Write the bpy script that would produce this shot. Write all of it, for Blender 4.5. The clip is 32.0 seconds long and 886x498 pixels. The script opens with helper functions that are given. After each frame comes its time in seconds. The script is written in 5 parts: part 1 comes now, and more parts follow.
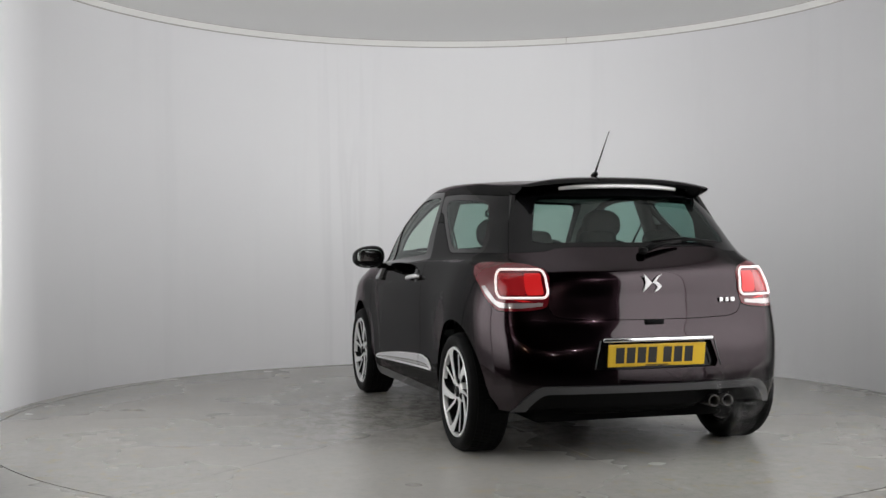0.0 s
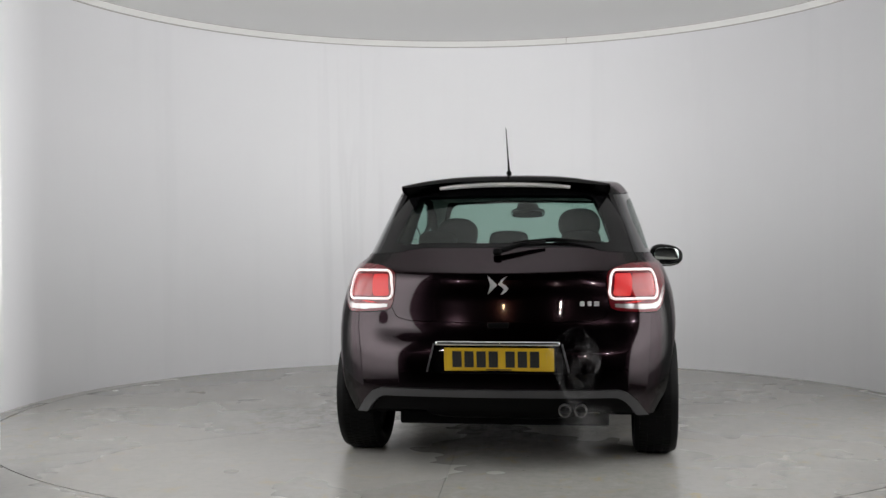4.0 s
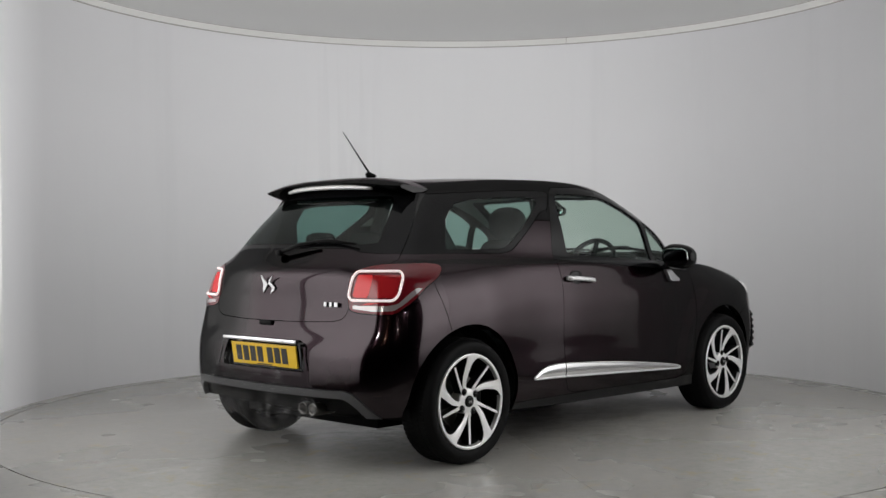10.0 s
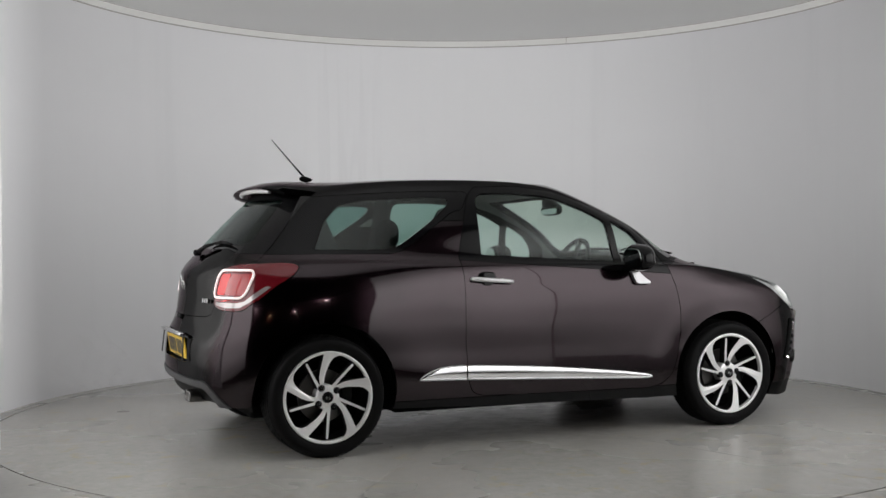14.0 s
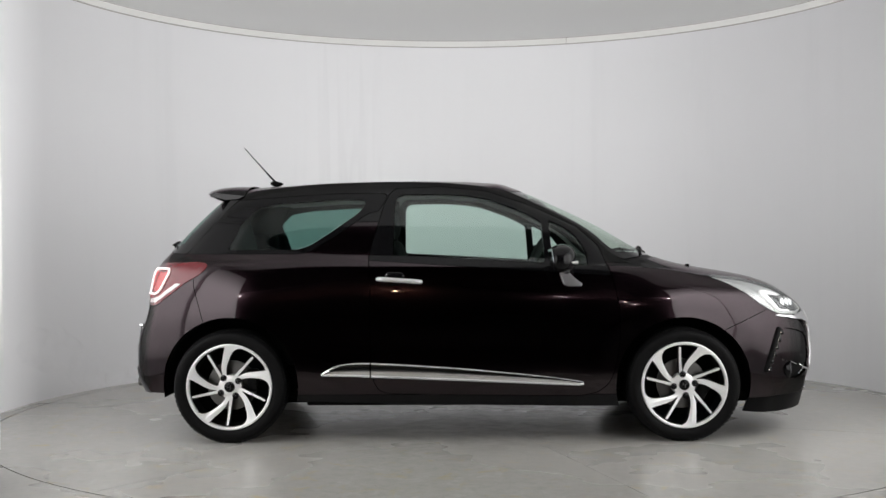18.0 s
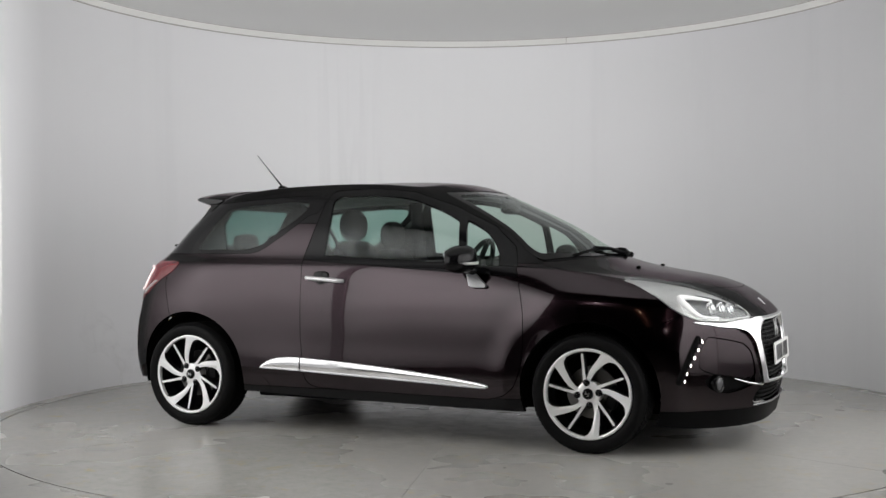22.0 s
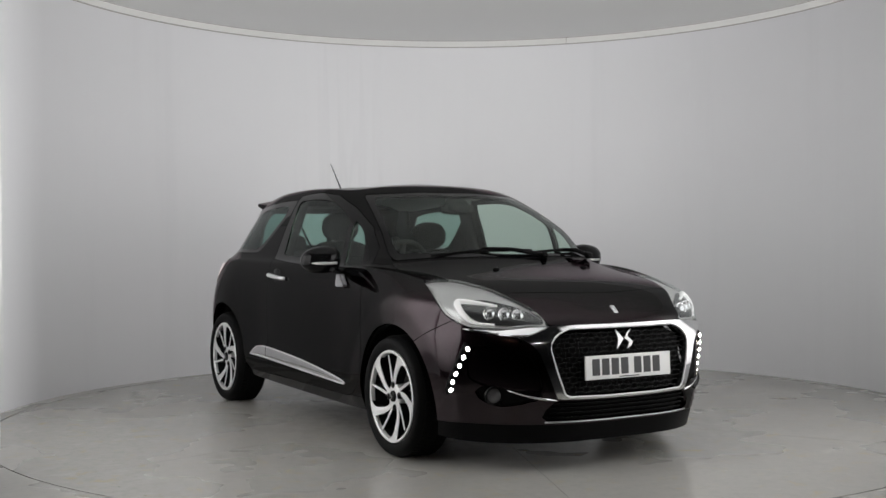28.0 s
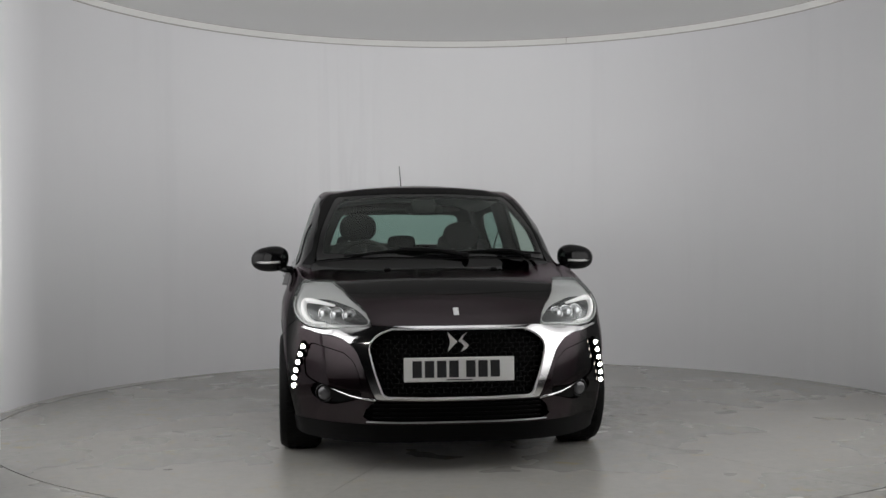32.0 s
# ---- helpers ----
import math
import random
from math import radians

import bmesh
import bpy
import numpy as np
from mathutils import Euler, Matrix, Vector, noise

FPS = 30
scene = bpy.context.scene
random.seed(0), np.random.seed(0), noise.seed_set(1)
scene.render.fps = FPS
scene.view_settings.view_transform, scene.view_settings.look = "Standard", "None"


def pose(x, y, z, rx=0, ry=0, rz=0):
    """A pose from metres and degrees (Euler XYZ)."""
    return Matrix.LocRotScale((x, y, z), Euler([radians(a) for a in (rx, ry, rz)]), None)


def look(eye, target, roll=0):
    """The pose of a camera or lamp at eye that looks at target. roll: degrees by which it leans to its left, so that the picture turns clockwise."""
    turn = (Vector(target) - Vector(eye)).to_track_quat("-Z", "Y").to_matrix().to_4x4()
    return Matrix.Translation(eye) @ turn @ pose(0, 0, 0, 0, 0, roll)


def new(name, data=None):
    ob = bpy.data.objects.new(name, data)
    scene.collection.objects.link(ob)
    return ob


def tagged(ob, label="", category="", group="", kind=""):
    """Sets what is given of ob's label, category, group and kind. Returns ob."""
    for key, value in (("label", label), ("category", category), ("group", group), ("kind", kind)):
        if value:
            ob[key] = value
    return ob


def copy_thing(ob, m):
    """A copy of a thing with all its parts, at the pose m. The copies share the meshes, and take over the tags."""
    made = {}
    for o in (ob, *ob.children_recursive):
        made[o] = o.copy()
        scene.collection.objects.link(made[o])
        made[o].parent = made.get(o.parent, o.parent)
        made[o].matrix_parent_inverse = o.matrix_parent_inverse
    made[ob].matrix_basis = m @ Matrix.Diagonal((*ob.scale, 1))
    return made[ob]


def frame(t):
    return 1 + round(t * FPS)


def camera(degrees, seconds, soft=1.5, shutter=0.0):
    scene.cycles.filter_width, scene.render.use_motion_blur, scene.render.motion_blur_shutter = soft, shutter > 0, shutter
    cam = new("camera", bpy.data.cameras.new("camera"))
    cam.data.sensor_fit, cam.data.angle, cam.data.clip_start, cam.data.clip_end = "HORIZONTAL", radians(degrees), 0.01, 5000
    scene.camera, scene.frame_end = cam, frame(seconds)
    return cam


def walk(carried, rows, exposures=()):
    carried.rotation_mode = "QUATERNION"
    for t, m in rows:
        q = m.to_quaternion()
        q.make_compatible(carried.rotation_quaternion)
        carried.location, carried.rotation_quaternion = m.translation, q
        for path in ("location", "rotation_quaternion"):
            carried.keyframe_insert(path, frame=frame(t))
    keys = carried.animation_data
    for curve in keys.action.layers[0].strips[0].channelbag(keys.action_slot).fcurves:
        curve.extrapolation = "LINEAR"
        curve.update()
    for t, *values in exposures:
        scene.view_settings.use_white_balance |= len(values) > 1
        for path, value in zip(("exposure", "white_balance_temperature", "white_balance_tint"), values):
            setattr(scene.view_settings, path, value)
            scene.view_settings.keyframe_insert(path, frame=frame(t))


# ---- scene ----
# ---------------------------------------------------------------- camera
EYE = Vector((0.0, -7.2401, 1.0673))
YAW, PITCH, ROLL = radians(1.4123), radians(-0.1799), -0.328
AIM = EYE + Vector((-math.sin(YAW) * math.cos(PITCH), math.cos(YAW) * math.cos(PITCH), math.sin(PITCH)))
SECONDS = 32.0
cam = camera(43.171, SECONDS)
STILL = look(EYE, AIM, ROLL)
EXPOSURES = [(0.0, -0.05), (3.0, 0.0), (6.0, 0.18), (8.0, 0.09), (9.0, -0.12), (10.0, -0.25), (11.0, -0.28), (13.0, -0.35), (14.5, -0.25), (16.5, 0.10), (18.0, 0.13),
             (22.0, -0.10), (25.0, -0.10), (28.0, -0.22), (30.0, -0.33), (SECONDS, -0.40)]
walk(cam, [(0.0, STILL), (SECONDS, STILL)], EXPOSURES)


def table_turn(t):
    """Turn of the turntable, in degrees, at t seconds."""
    return 107.0 - 5.9059 * t + 0.0011 * (t - 16.0) ** 2


CAR_X, CAR_Y = -0.0946, -0.3456     # where the car stands on the turntable

# ---------------------------------------------------------------- world and light
world = bpy.data.worlds.new("world")
scene.world = world
world.use_nodes = True
world.node_tree.nodes["Background"].inputs[0].default_value = (0.55, 0.6, 0.7, 1)
world.node_tree.nodes["Background"].inputs[1].default_value = 0.02

ROOM_R, TABLE_R = 3.04, 2.93
WALL_H, RING_TOP = 2.885, 2.935
WALL_POWER, CEILING_POWER = 0.25, 0.85    # self-glow added to wall and ceiling in place of their lighting
PANEL_POWER, STAND_POWER = 3.2, 3.2       # glow of the unseen tall panels added on the wall and beside the opening


def hall_lamp(x, y, z, size, power, colour, aim=(0.0, 0.5, 1.2)):
    """A small flood lamp in the hall, beside the camera."""
    data = bpy.data.lights.new("flood_lamp", "AREA")
    data.shape, data.size, data.energy, data.color = "DISK", size, power, colour
    data.spread = radians(120)
    ob = new("flood_lamp", data)
    ob.matrix_basis = look((x, y, z), aim)


hall_lamp(-2.2, -6.2, 2.30, 0.06, 2.5, (1.0, 0.97, 0.93))
hall_lamp(2.4, -6.2, 2.40, 0.06, 2.5, (1.0, 0.97, 0.93))
hall_lamp(-0.68, -6.6, 1.85, 0.05, 0.7, (1.0, 0.72, 0.42))
hall_lamp(1.20, -6.6, 1.80, 0.05, 0.7, (1.0, 0.90, 0.80))


# ---------------------------------------------------------------- materials


class Nodes:
    """A short way to write a node material."""

    def __init__(self, name):
        self.mat = bpy.data.materials.new(name)
        self.mat.use_nodes = True
        self.tree = self.mat.node_tree
        self.bsdf = self.tree.nodes["Principled BSDF"]
        self.out = self.tree.nodes["Material Output"]

    def add(self, kind, **values):
        node = self.tree.nodes.new(kind)
        for key, value in values.items():
            self.feed(node.inputs[key], value)
        return node

    def feed(self, socket, value):
        if isinstance(value, bpy.types.NodeSocket):
            self.tree.links.new(value, socket)
        else:
            socket.default_value = value

    def set(self, **values):
        for key, value in values.items():
            self.feed(self.bsdf.inputs[key.replace("_", " ")], value)
        return self

    def coords(self, scale=(1, 1, 1), generated=False):
        tex = self.add("ShaderNodeTexCoord")
        return self.add("ShaderNodeMapping", Vector=tex.outputs["Generated" if generated else "Object"], Scale=scale).outputs[0]

    def noise(self, scale, detail=4.0, rough=0.55, stretch=(1, 1, 1), distortion=0.0):
        node = self.add("ShaderNodeTexNoise", Vector=self.coords(stretch), Scale=scale, Detail=detail, Roughness=rough, Distortion=distortion)
        return node.outputs["Fac"]

    def ramp(self, fac, stops):
        node = self.add("ShaderNodeValToRGB", Fac=fac)
        el = node.color_ramp.elements
        node.color_ramp.interpolation = "EASE"
        while len(el) < len(stops):
            el.new(0.5)
        for e, (pos, col) in zip(el, stops):
            e.position = pos
            e.color = (*col, 1) if len(col) == 3 else col
        return node.outputs["Color"]

    def mix(self, fac, a, b):
        node = self.add("ShaderNodeMix")
        node.data_type = "RGBA"
        self.feed(node.inputs[0], fac)
        self.feed(node.inputs[6], a)
        self.feed(node.inputs[7], b)
        return node.outputs[2]

    def bump(self, height, strength=0.2, distance=0.01):
        self.feed(self.bsdf.inputs["Normal"], self.add("ShaderNodeBump", Height=height, Strength=strength, Distance=distance).outputs[0])
        return self


def plain(name, colour, rough=0.5, metal=0.0, grain=0.0, grain_scale=300.0, spec=0.5, coat=0.0):
    """A plain material with a faint grain in colour and relief."""
    n = Nodes(name)
    n.set(Roughness=rough, Metallic=metal, Specular_IOR_Level=spec, Coat_Weight=coat)
    f = n.noise(grain_scale, 3.0)
    g = n.noise(4.0, 2.0)
    lo = tuple(c * 0.86 for c in colour)
    hi = tuple(min(1.0, c * 1.1) for c in colour)
    n.set(Base_Color=n.mix(g, (*lo, 1), (*hi, 1)))
    if grain:
        n.bump(f, grain, 0.001)
    return n.mat


def wall_material():
    """Stretched pale wall with faint hanging wrinkles as darker streaks, and an added glow graded by place."""
    n = Nodes("wall_with_graded_glow")
    streak = n.noise(2.3, 5.0, 0.6, (1.5, 1.5, 0.08))
    blotch = n.noise(0.7, 3.0)
    fine = n.noise(60.0, 3.0)
    c = n.mix(blotch, (0.70, 0.70, 0.715, 1), (0.74, 0.74, 0.755, 1))
    c = n.mix(n.ramp(streak, [(0.50, (0, 0, 0)), (0.78, (0.30, 0.30, 0.30))]), c, (0.62, 0.625, 0.64, 1))
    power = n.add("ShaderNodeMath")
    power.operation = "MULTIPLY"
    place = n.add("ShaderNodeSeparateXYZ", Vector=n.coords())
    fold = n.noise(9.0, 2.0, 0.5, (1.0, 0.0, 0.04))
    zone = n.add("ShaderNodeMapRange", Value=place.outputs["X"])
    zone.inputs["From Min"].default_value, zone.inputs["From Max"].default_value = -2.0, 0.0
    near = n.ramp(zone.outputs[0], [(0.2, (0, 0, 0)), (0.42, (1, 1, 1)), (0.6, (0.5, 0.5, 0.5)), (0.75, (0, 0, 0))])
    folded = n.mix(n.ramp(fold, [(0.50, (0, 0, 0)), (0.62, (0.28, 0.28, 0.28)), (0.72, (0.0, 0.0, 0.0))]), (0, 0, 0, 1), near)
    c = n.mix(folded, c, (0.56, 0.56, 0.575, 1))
    # glow put in stronger up high and at the back, imitating the wall's lighting
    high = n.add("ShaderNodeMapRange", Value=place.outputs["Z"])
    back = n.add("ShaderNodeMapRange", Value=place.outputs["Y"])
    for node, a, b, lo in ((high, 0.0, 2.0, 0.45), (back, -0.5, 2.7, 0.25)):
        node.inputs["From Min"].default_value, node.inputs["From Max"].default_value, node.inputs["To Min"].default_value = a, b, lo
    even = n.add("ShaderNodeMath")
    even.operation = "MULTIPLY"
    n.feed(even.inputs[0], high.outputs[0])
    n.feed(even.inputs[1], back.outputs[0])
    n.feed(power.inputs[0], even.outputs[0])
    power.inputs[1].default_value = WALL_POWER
    # less of the added glow towards the right, where less light falls
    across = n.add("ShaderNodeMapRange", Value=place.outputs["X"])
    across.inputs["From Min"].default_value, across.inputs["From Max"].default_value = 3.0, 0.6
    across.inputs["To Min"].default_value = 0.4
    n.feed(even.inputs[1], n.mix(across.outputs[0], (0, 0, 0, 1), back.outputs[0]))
    # extra glow at the left end, standing in for light from beside the opening
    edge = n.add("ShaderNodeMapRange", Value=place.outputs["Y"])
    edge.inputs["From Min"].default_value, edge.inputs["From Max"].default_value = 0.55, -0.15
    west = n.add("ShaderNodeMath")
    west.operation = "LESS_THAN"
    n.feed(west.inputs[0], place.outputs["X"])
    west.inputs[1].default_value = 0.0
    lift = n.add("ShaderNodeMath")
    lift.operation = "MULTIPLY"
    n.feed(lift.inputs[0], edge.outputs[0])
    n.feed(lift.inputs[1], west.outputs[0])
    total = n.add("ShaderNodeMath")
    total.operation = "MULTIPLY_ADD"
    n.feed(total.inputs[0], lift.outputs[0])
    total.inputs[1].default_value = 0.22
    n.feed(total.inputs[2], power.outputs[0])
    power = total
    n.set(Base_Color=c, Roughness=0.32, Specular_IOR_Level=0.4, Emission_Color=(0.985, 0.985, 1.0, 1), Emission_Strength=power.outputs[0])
    return n.bump(fine, 0.03, 0.004).mat


def floor_material():
    """Grey floor paint, glossy where clean, scuffed, with thin rusty and oily stains."""
    n = Nodes("painted_floor")
    big = n.noise(0.6, 4.0, 0.55)
    cloud = n.noise(3.1, 6.0, 0.7)
    scuff = n.noise(17.0, 9.0, 0.75)
    ochre = n.noise(7.0, 9.0, 0.72, distortion=0.6)
    pale = n.noise(9.5, 8.0, 0.7, (1.0, 0.7, 1.0), distortion=0.8)
    spot = n.noise(21.0, 4.0, 0.6)
    speck = n.noise(70.0, 2.0, 0.5)
    c = n.mix(big, (0.365, 0.355, 0.333, 1), (0.415, 0.405, 0.383, 1))
    c = n.mix(n.ramp(cloud, [(0.35, (0, 0, 0)), (0.75, (0.30, 0.30, 0.30))]), c, (0.33, 0.32, 0.30, 1))
    c = n.mix(n.ramp(scuff, [(0.42, (0, 0, 0)), (0.72, (0.62, 0.62, 0.62))]), c, (0.28, 0.29, 0.272, 1))
    c = n.mix(n.ramp(pale, [(0.50, (0, 0, 0)), (0.78, (0.45, 0.45, 0.45))]), c, (0.52, 0.51, 0.48, 1))
    c = n.mix(n.ramp(ochre, [(0.54, (0, 0, 0)), (0.72, (0.80, 0.80, 0.80))]), c, (0.41, 0.345, 0.21, 1))
    c = n.mix(n.ramp(spot, [(0.69, (0, 0, 0)), (0.75, (0.8, 0.8, 0.8))]), c, (0.13, 0.12, 0.105, 1))
    # grime and drips under the middle, where the cars stand, with their under-shade put into the colour
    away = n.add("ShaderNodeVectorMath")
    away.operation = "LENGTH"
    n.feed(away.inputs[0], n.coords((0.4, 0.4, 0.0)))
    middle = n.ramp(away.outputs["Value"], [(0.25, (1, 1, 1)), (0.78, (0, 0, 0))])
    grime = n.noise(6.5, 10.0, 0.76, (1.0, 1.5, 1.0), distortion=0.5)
    grime_and_shade = n.mix(n.ramp(grime, [(0.40, (0, 0, 0)), (0.62, (0.85, 0.85, 0.85))]), (0, 0, 0, 1), middle)
    c = n.mix(grime_and_shade, c, (0.15, 0.14, 0.125, 1))
    n.set(Base_Color=c, Roughness=n.ramp(big, [(0.3, (0.25, 0.25, 0.25)), (0.75, (0.31, 0.31, 0.31))]), Specular_IOR_Level=0.5)
    return n.bump(speck, 0.01, 0.001).mat


def car_paint(name, deep, flake, metal=1.0, rough=0.17, coat=0.24):
    """Dark paint with fine metal flakes under a clear coat."""
    n = Nodes(name)
    cells = n.add("ShaderNodeTexVoronoi", Vector=n.coords(), Scale=900.0)
    c = n.mix(n.ramp(cells.outputs["Distance"], [(0.1, (1, 1, 1)), (0.5, (0, 0, 0))]), (*deep, 1), (*flake, 1))
    dust = n.noise(14.0, 4.0)
    n.set(Base_Color=c, Metallic=metal, Specular_Tint=(0.24, 0.17, 0.20, 1), Roughness=n.ramp(dust, [(0.3, (rough, rough, rough)), (0.8, (rough + .02,) * 3)]),
          Coat_Weight=coat, Coat_Roughness=0.03, Coat_IOR=2.0)
    return n.mat


def glass(name, tint, haze=0.03):
    """Thin tinted safety glass: what lies behind it shows darker, and it mirrors more at a flat angle."""
    n = Nodes(name)
    clear = n.add("ShaderNodeBsdfTransparent", Color=(*tint, 1))
    gloss = n.add("ShaderNodeBsdfGlossy", Color=(0.9, 0.95, 0.93, 1), Roughness=haze)
    facing = n.add("ShaderNodeLayerWeight", Blend=0.5)
    steep = n.add("ShaderNodeMath")
    steep.operation = "POWER"
    n.feed(steep.inputs[0], facing.outputs["Facing"])
    steep.inputs[1].default_value = 5.0
    share = n.add("ShaderNodeMapRange", Value=steep.outputs[0])
    share.inputs["To Min"].default_value, share.inputs["To Max"].default_value = 0.045, 0.55
    m = n.add("ShaderNodeMixShader", Fac=share.outputs[0])
    n.feed(m.inputs[1], clear.outputs[0])
    n.feed(m.inputs[2], gloss.outputs[0])
    n.tree.links.new(m.outputs[0], n.out.inputs["Surface"])
    return n.mat


def glow(name, colour, strength, base=(0.8, 0.8, 0.8)):
    n = Nodes(name)
    n.set(Base_Color=(*base, 1), Roughness=0.25, Emission_Color=(*colour, 1), Emission_Strength=strength)
    return n.mat


WALL, FLOOR = wall_material(), floor_material()
# faint glow added to the trim so it shows brighter than the wall
TRIM_GLOW = glow("trim_with_added_glow", (1.0, 0.99, 0.97), 0.16, (0.82, 0.82, 0.80))
TRIM_WHITE = plain("white_trim", (0.80, 0.80, 0.78), 0.45, grain=0.05)
JOINT = plain("trim_joint", (0.46, 0.42, 0.41), 0.7)


def ceiling_material():
    """A stretched white ceiling with an added glow, strong over the front of the booth and dimmer towards the back."""
    n = Nodes("ceiling_with_graded_glow")
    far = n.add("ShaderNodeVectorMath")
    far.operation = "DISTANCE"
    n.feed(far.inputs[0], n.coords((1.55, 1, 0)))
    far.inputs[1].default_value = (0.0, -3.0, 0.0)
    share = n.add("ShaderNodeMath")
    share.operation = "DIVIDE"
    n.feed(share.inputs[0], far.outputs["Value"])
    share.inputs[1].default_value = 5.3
    # glow added mostly over the unseen front, to brighten the floor below
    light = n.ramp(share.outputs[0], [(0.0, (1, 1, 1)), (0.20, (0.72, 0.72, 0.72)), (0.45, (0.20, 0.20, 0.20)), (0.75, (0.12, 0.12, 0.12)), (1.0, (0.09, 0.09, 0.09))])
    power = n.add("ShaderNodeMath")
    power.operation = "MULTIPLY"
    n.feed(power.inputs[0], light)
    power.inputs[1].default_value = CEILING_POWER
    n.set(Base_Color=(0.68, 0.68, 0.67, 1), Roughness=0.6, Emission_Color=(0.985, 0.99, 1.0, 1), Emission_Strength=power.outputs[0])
    return n.mat




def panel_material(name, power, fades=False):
    """Graded glow of panels added out of view, brightest over their middle; fades: dimmer towards the back of the
    booth.
    """
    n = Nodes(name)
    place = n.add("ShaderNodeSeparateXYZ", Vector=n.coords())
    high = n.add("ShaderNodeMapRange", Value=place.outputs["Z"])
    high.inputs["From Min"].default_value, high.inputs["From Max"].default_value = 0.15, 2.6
    # glow ramped by height to soften the panel's reflection on the doors
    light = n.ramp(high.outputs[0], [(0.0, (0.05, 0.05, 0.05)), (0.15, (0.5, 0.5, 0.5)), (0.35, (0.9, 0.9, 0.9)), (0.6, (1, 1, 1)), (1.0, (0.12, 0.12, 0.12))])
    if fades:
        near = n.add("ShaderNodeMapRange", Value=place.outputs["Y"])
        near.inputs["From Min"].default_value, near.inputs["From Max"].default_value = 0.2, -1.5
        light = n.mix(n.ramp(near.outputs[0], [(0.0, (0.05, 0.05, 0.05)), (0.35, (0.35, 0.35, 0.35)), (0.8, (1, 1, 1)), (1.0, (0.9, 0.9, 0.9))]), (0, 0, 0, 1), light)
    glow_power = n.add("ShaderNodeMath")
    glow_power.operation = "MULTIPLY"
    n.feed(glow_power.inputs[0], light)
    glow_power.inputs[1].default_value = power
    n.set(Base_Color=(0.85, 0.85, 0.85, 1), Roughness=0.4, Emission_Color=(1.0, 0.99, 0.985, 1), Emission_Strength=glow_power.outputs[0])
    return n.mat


PANEL_GLOW, STAND_GLOW = panel_material("unseen_wall_panel_glow", PANEL_POWER, True), panel_material("unseen_stand_glow", STAND_POWER)
LUMINOUS = ceiling_material()
HALL_FLOOR = plain("dark_hall_floor", (0.035, 0.035, 0.036), 0.6, grain=0.1, grain_scale=60)
HALL = plain("hall_wall", (0.03, 0.03, 0.032), 0.8, grain=0.1, grain_scale=40)
PAINT = car_paint("plum_metallic_paint", (0.0135, 0.0073, 0.0096), (0.050, 0.0335, 0.0410))
ROOF_PAINT = car_paint("black_roof_paint", (0.004, 0.004, 0.0042), (0.010, 0.010, 0.0105), coat=0.17)
GLOSS_BLACK = plain("gloss_black", (0.0045, 0.0045, 0.005), 0.05, spec=0.18)
PLASTIC = plain("black_plastic", (0.0035, 0.0035, 0.0037), 0.45, grain=0.25, spec=0.06)
GRILLE_BLACK = plain("grille_black", (0.0035, 0.0035, 0.0037), 0.3, spec=0.12)
SEAM = plain("seam_black", (0.003, 0.003, 0.003), 0.85, spec=0.1)
RUBBER = plain("tyre_rubber", (0.0045, 0.0045, 0.0047), 0.55, grain=0.3, grain_scale=500, spec=0.08)
CHROME = plain("chrome", (0.85, 0.85, 0.86), 0.09, metal=1.0)
SILVER = plain("satin_silver", (0.66, 0.66, 0.67), 0.28, metal=0.45)
CHROME_SATIN = plain("polished_trim_chrome", (0.86, 0.86, 0.87), 0.10, metal=1.0)
STEEL = plain("exhaust_steel", (0.16, 0.155, 0.15), 0.32, metal=1.0)
SATIN = plain("satin_metal", (0.42, 0.42, 0.43), 0.35, metal=1.0)
ALLOY = plain("machined_alloy", (0.86, 0.86, 0.86), 0.30, metal=0.5, grain=0.05)
ALLOY_DARK = plain("dark_alloy", (0.006, 0.006, 0.0063), 0.4, spec=0.12)
GREY_TRIM = plain("grey_diffuser_trim", (0.055, 0.055, 0.058), 0.42, metal=0.2)
GLASS_CLEAR = glass("green_tinted_glass", (0.74, 0.86, 0.81))
GLASS_DARK = glass("privacy_glass", (0.34, 0.50, 0.465))
GLASS_SCREEN = glass("windscreen_glass", (0.77, 0.85, 0.79))
LAMP_COVER = glass("clear_lamp_cover", (0.93, 0.94, 0.94), 0.02)
LAMP_SILVER = plain("lamp_silver", (0.58, 0.58, 0.575), 0.28, metal=0.35)
LAMP_DARK = plain("lamp_dark", (0.07, 0.07, 0.072), 0.18, metal=0.4)
LAMP_LENS = plain("projector_lens", (0.55, 0.56, 0.57), 0.06, metal=0.75)
FOG_LENS = plain("smoked_fog_lens", (0.10, 0.10, 0.105), 0.10, metal=0.4)
LIGHT_GUIDE = glow("white_light_guide", (1.0, 0.98, 0.95), 0.25, (0.88, 0.88, 0.88))
DRL_GLOW = glow("daytime_light", (1.0, 0.93, 0.80), 28.0)
TAIL_RED = glow("red_lens", (1.0, 0.03, 0.03), 0.24, (0.45, 0.010, 0.012))
TAIL_FIELD = plain("deep_red_lens", (0.34, 0.014, 0.017), 0.06, coat=0.4)
TAIL_DARK = plain("dark_red_lens", (0.11, 0.006, 0.010), 0.08, coat=0.2)
TAIL_CLEAR = plain("clear_reflector", (0.45, 0.40, 0.40), 0.15, metal=0.6)
TAIL_RING = glow("tail_light_guide", (1.0, 0.80, 0.78), 0.55, (0.9, 0.8, 0.8))
PLATE_YELLOW = plain("yellow_plate", (0.70, 0.45, 0.02), 0.35)
PLATE_WHITE = plain("white_plate", (0.72, 0.72, 0.71), 0.35)
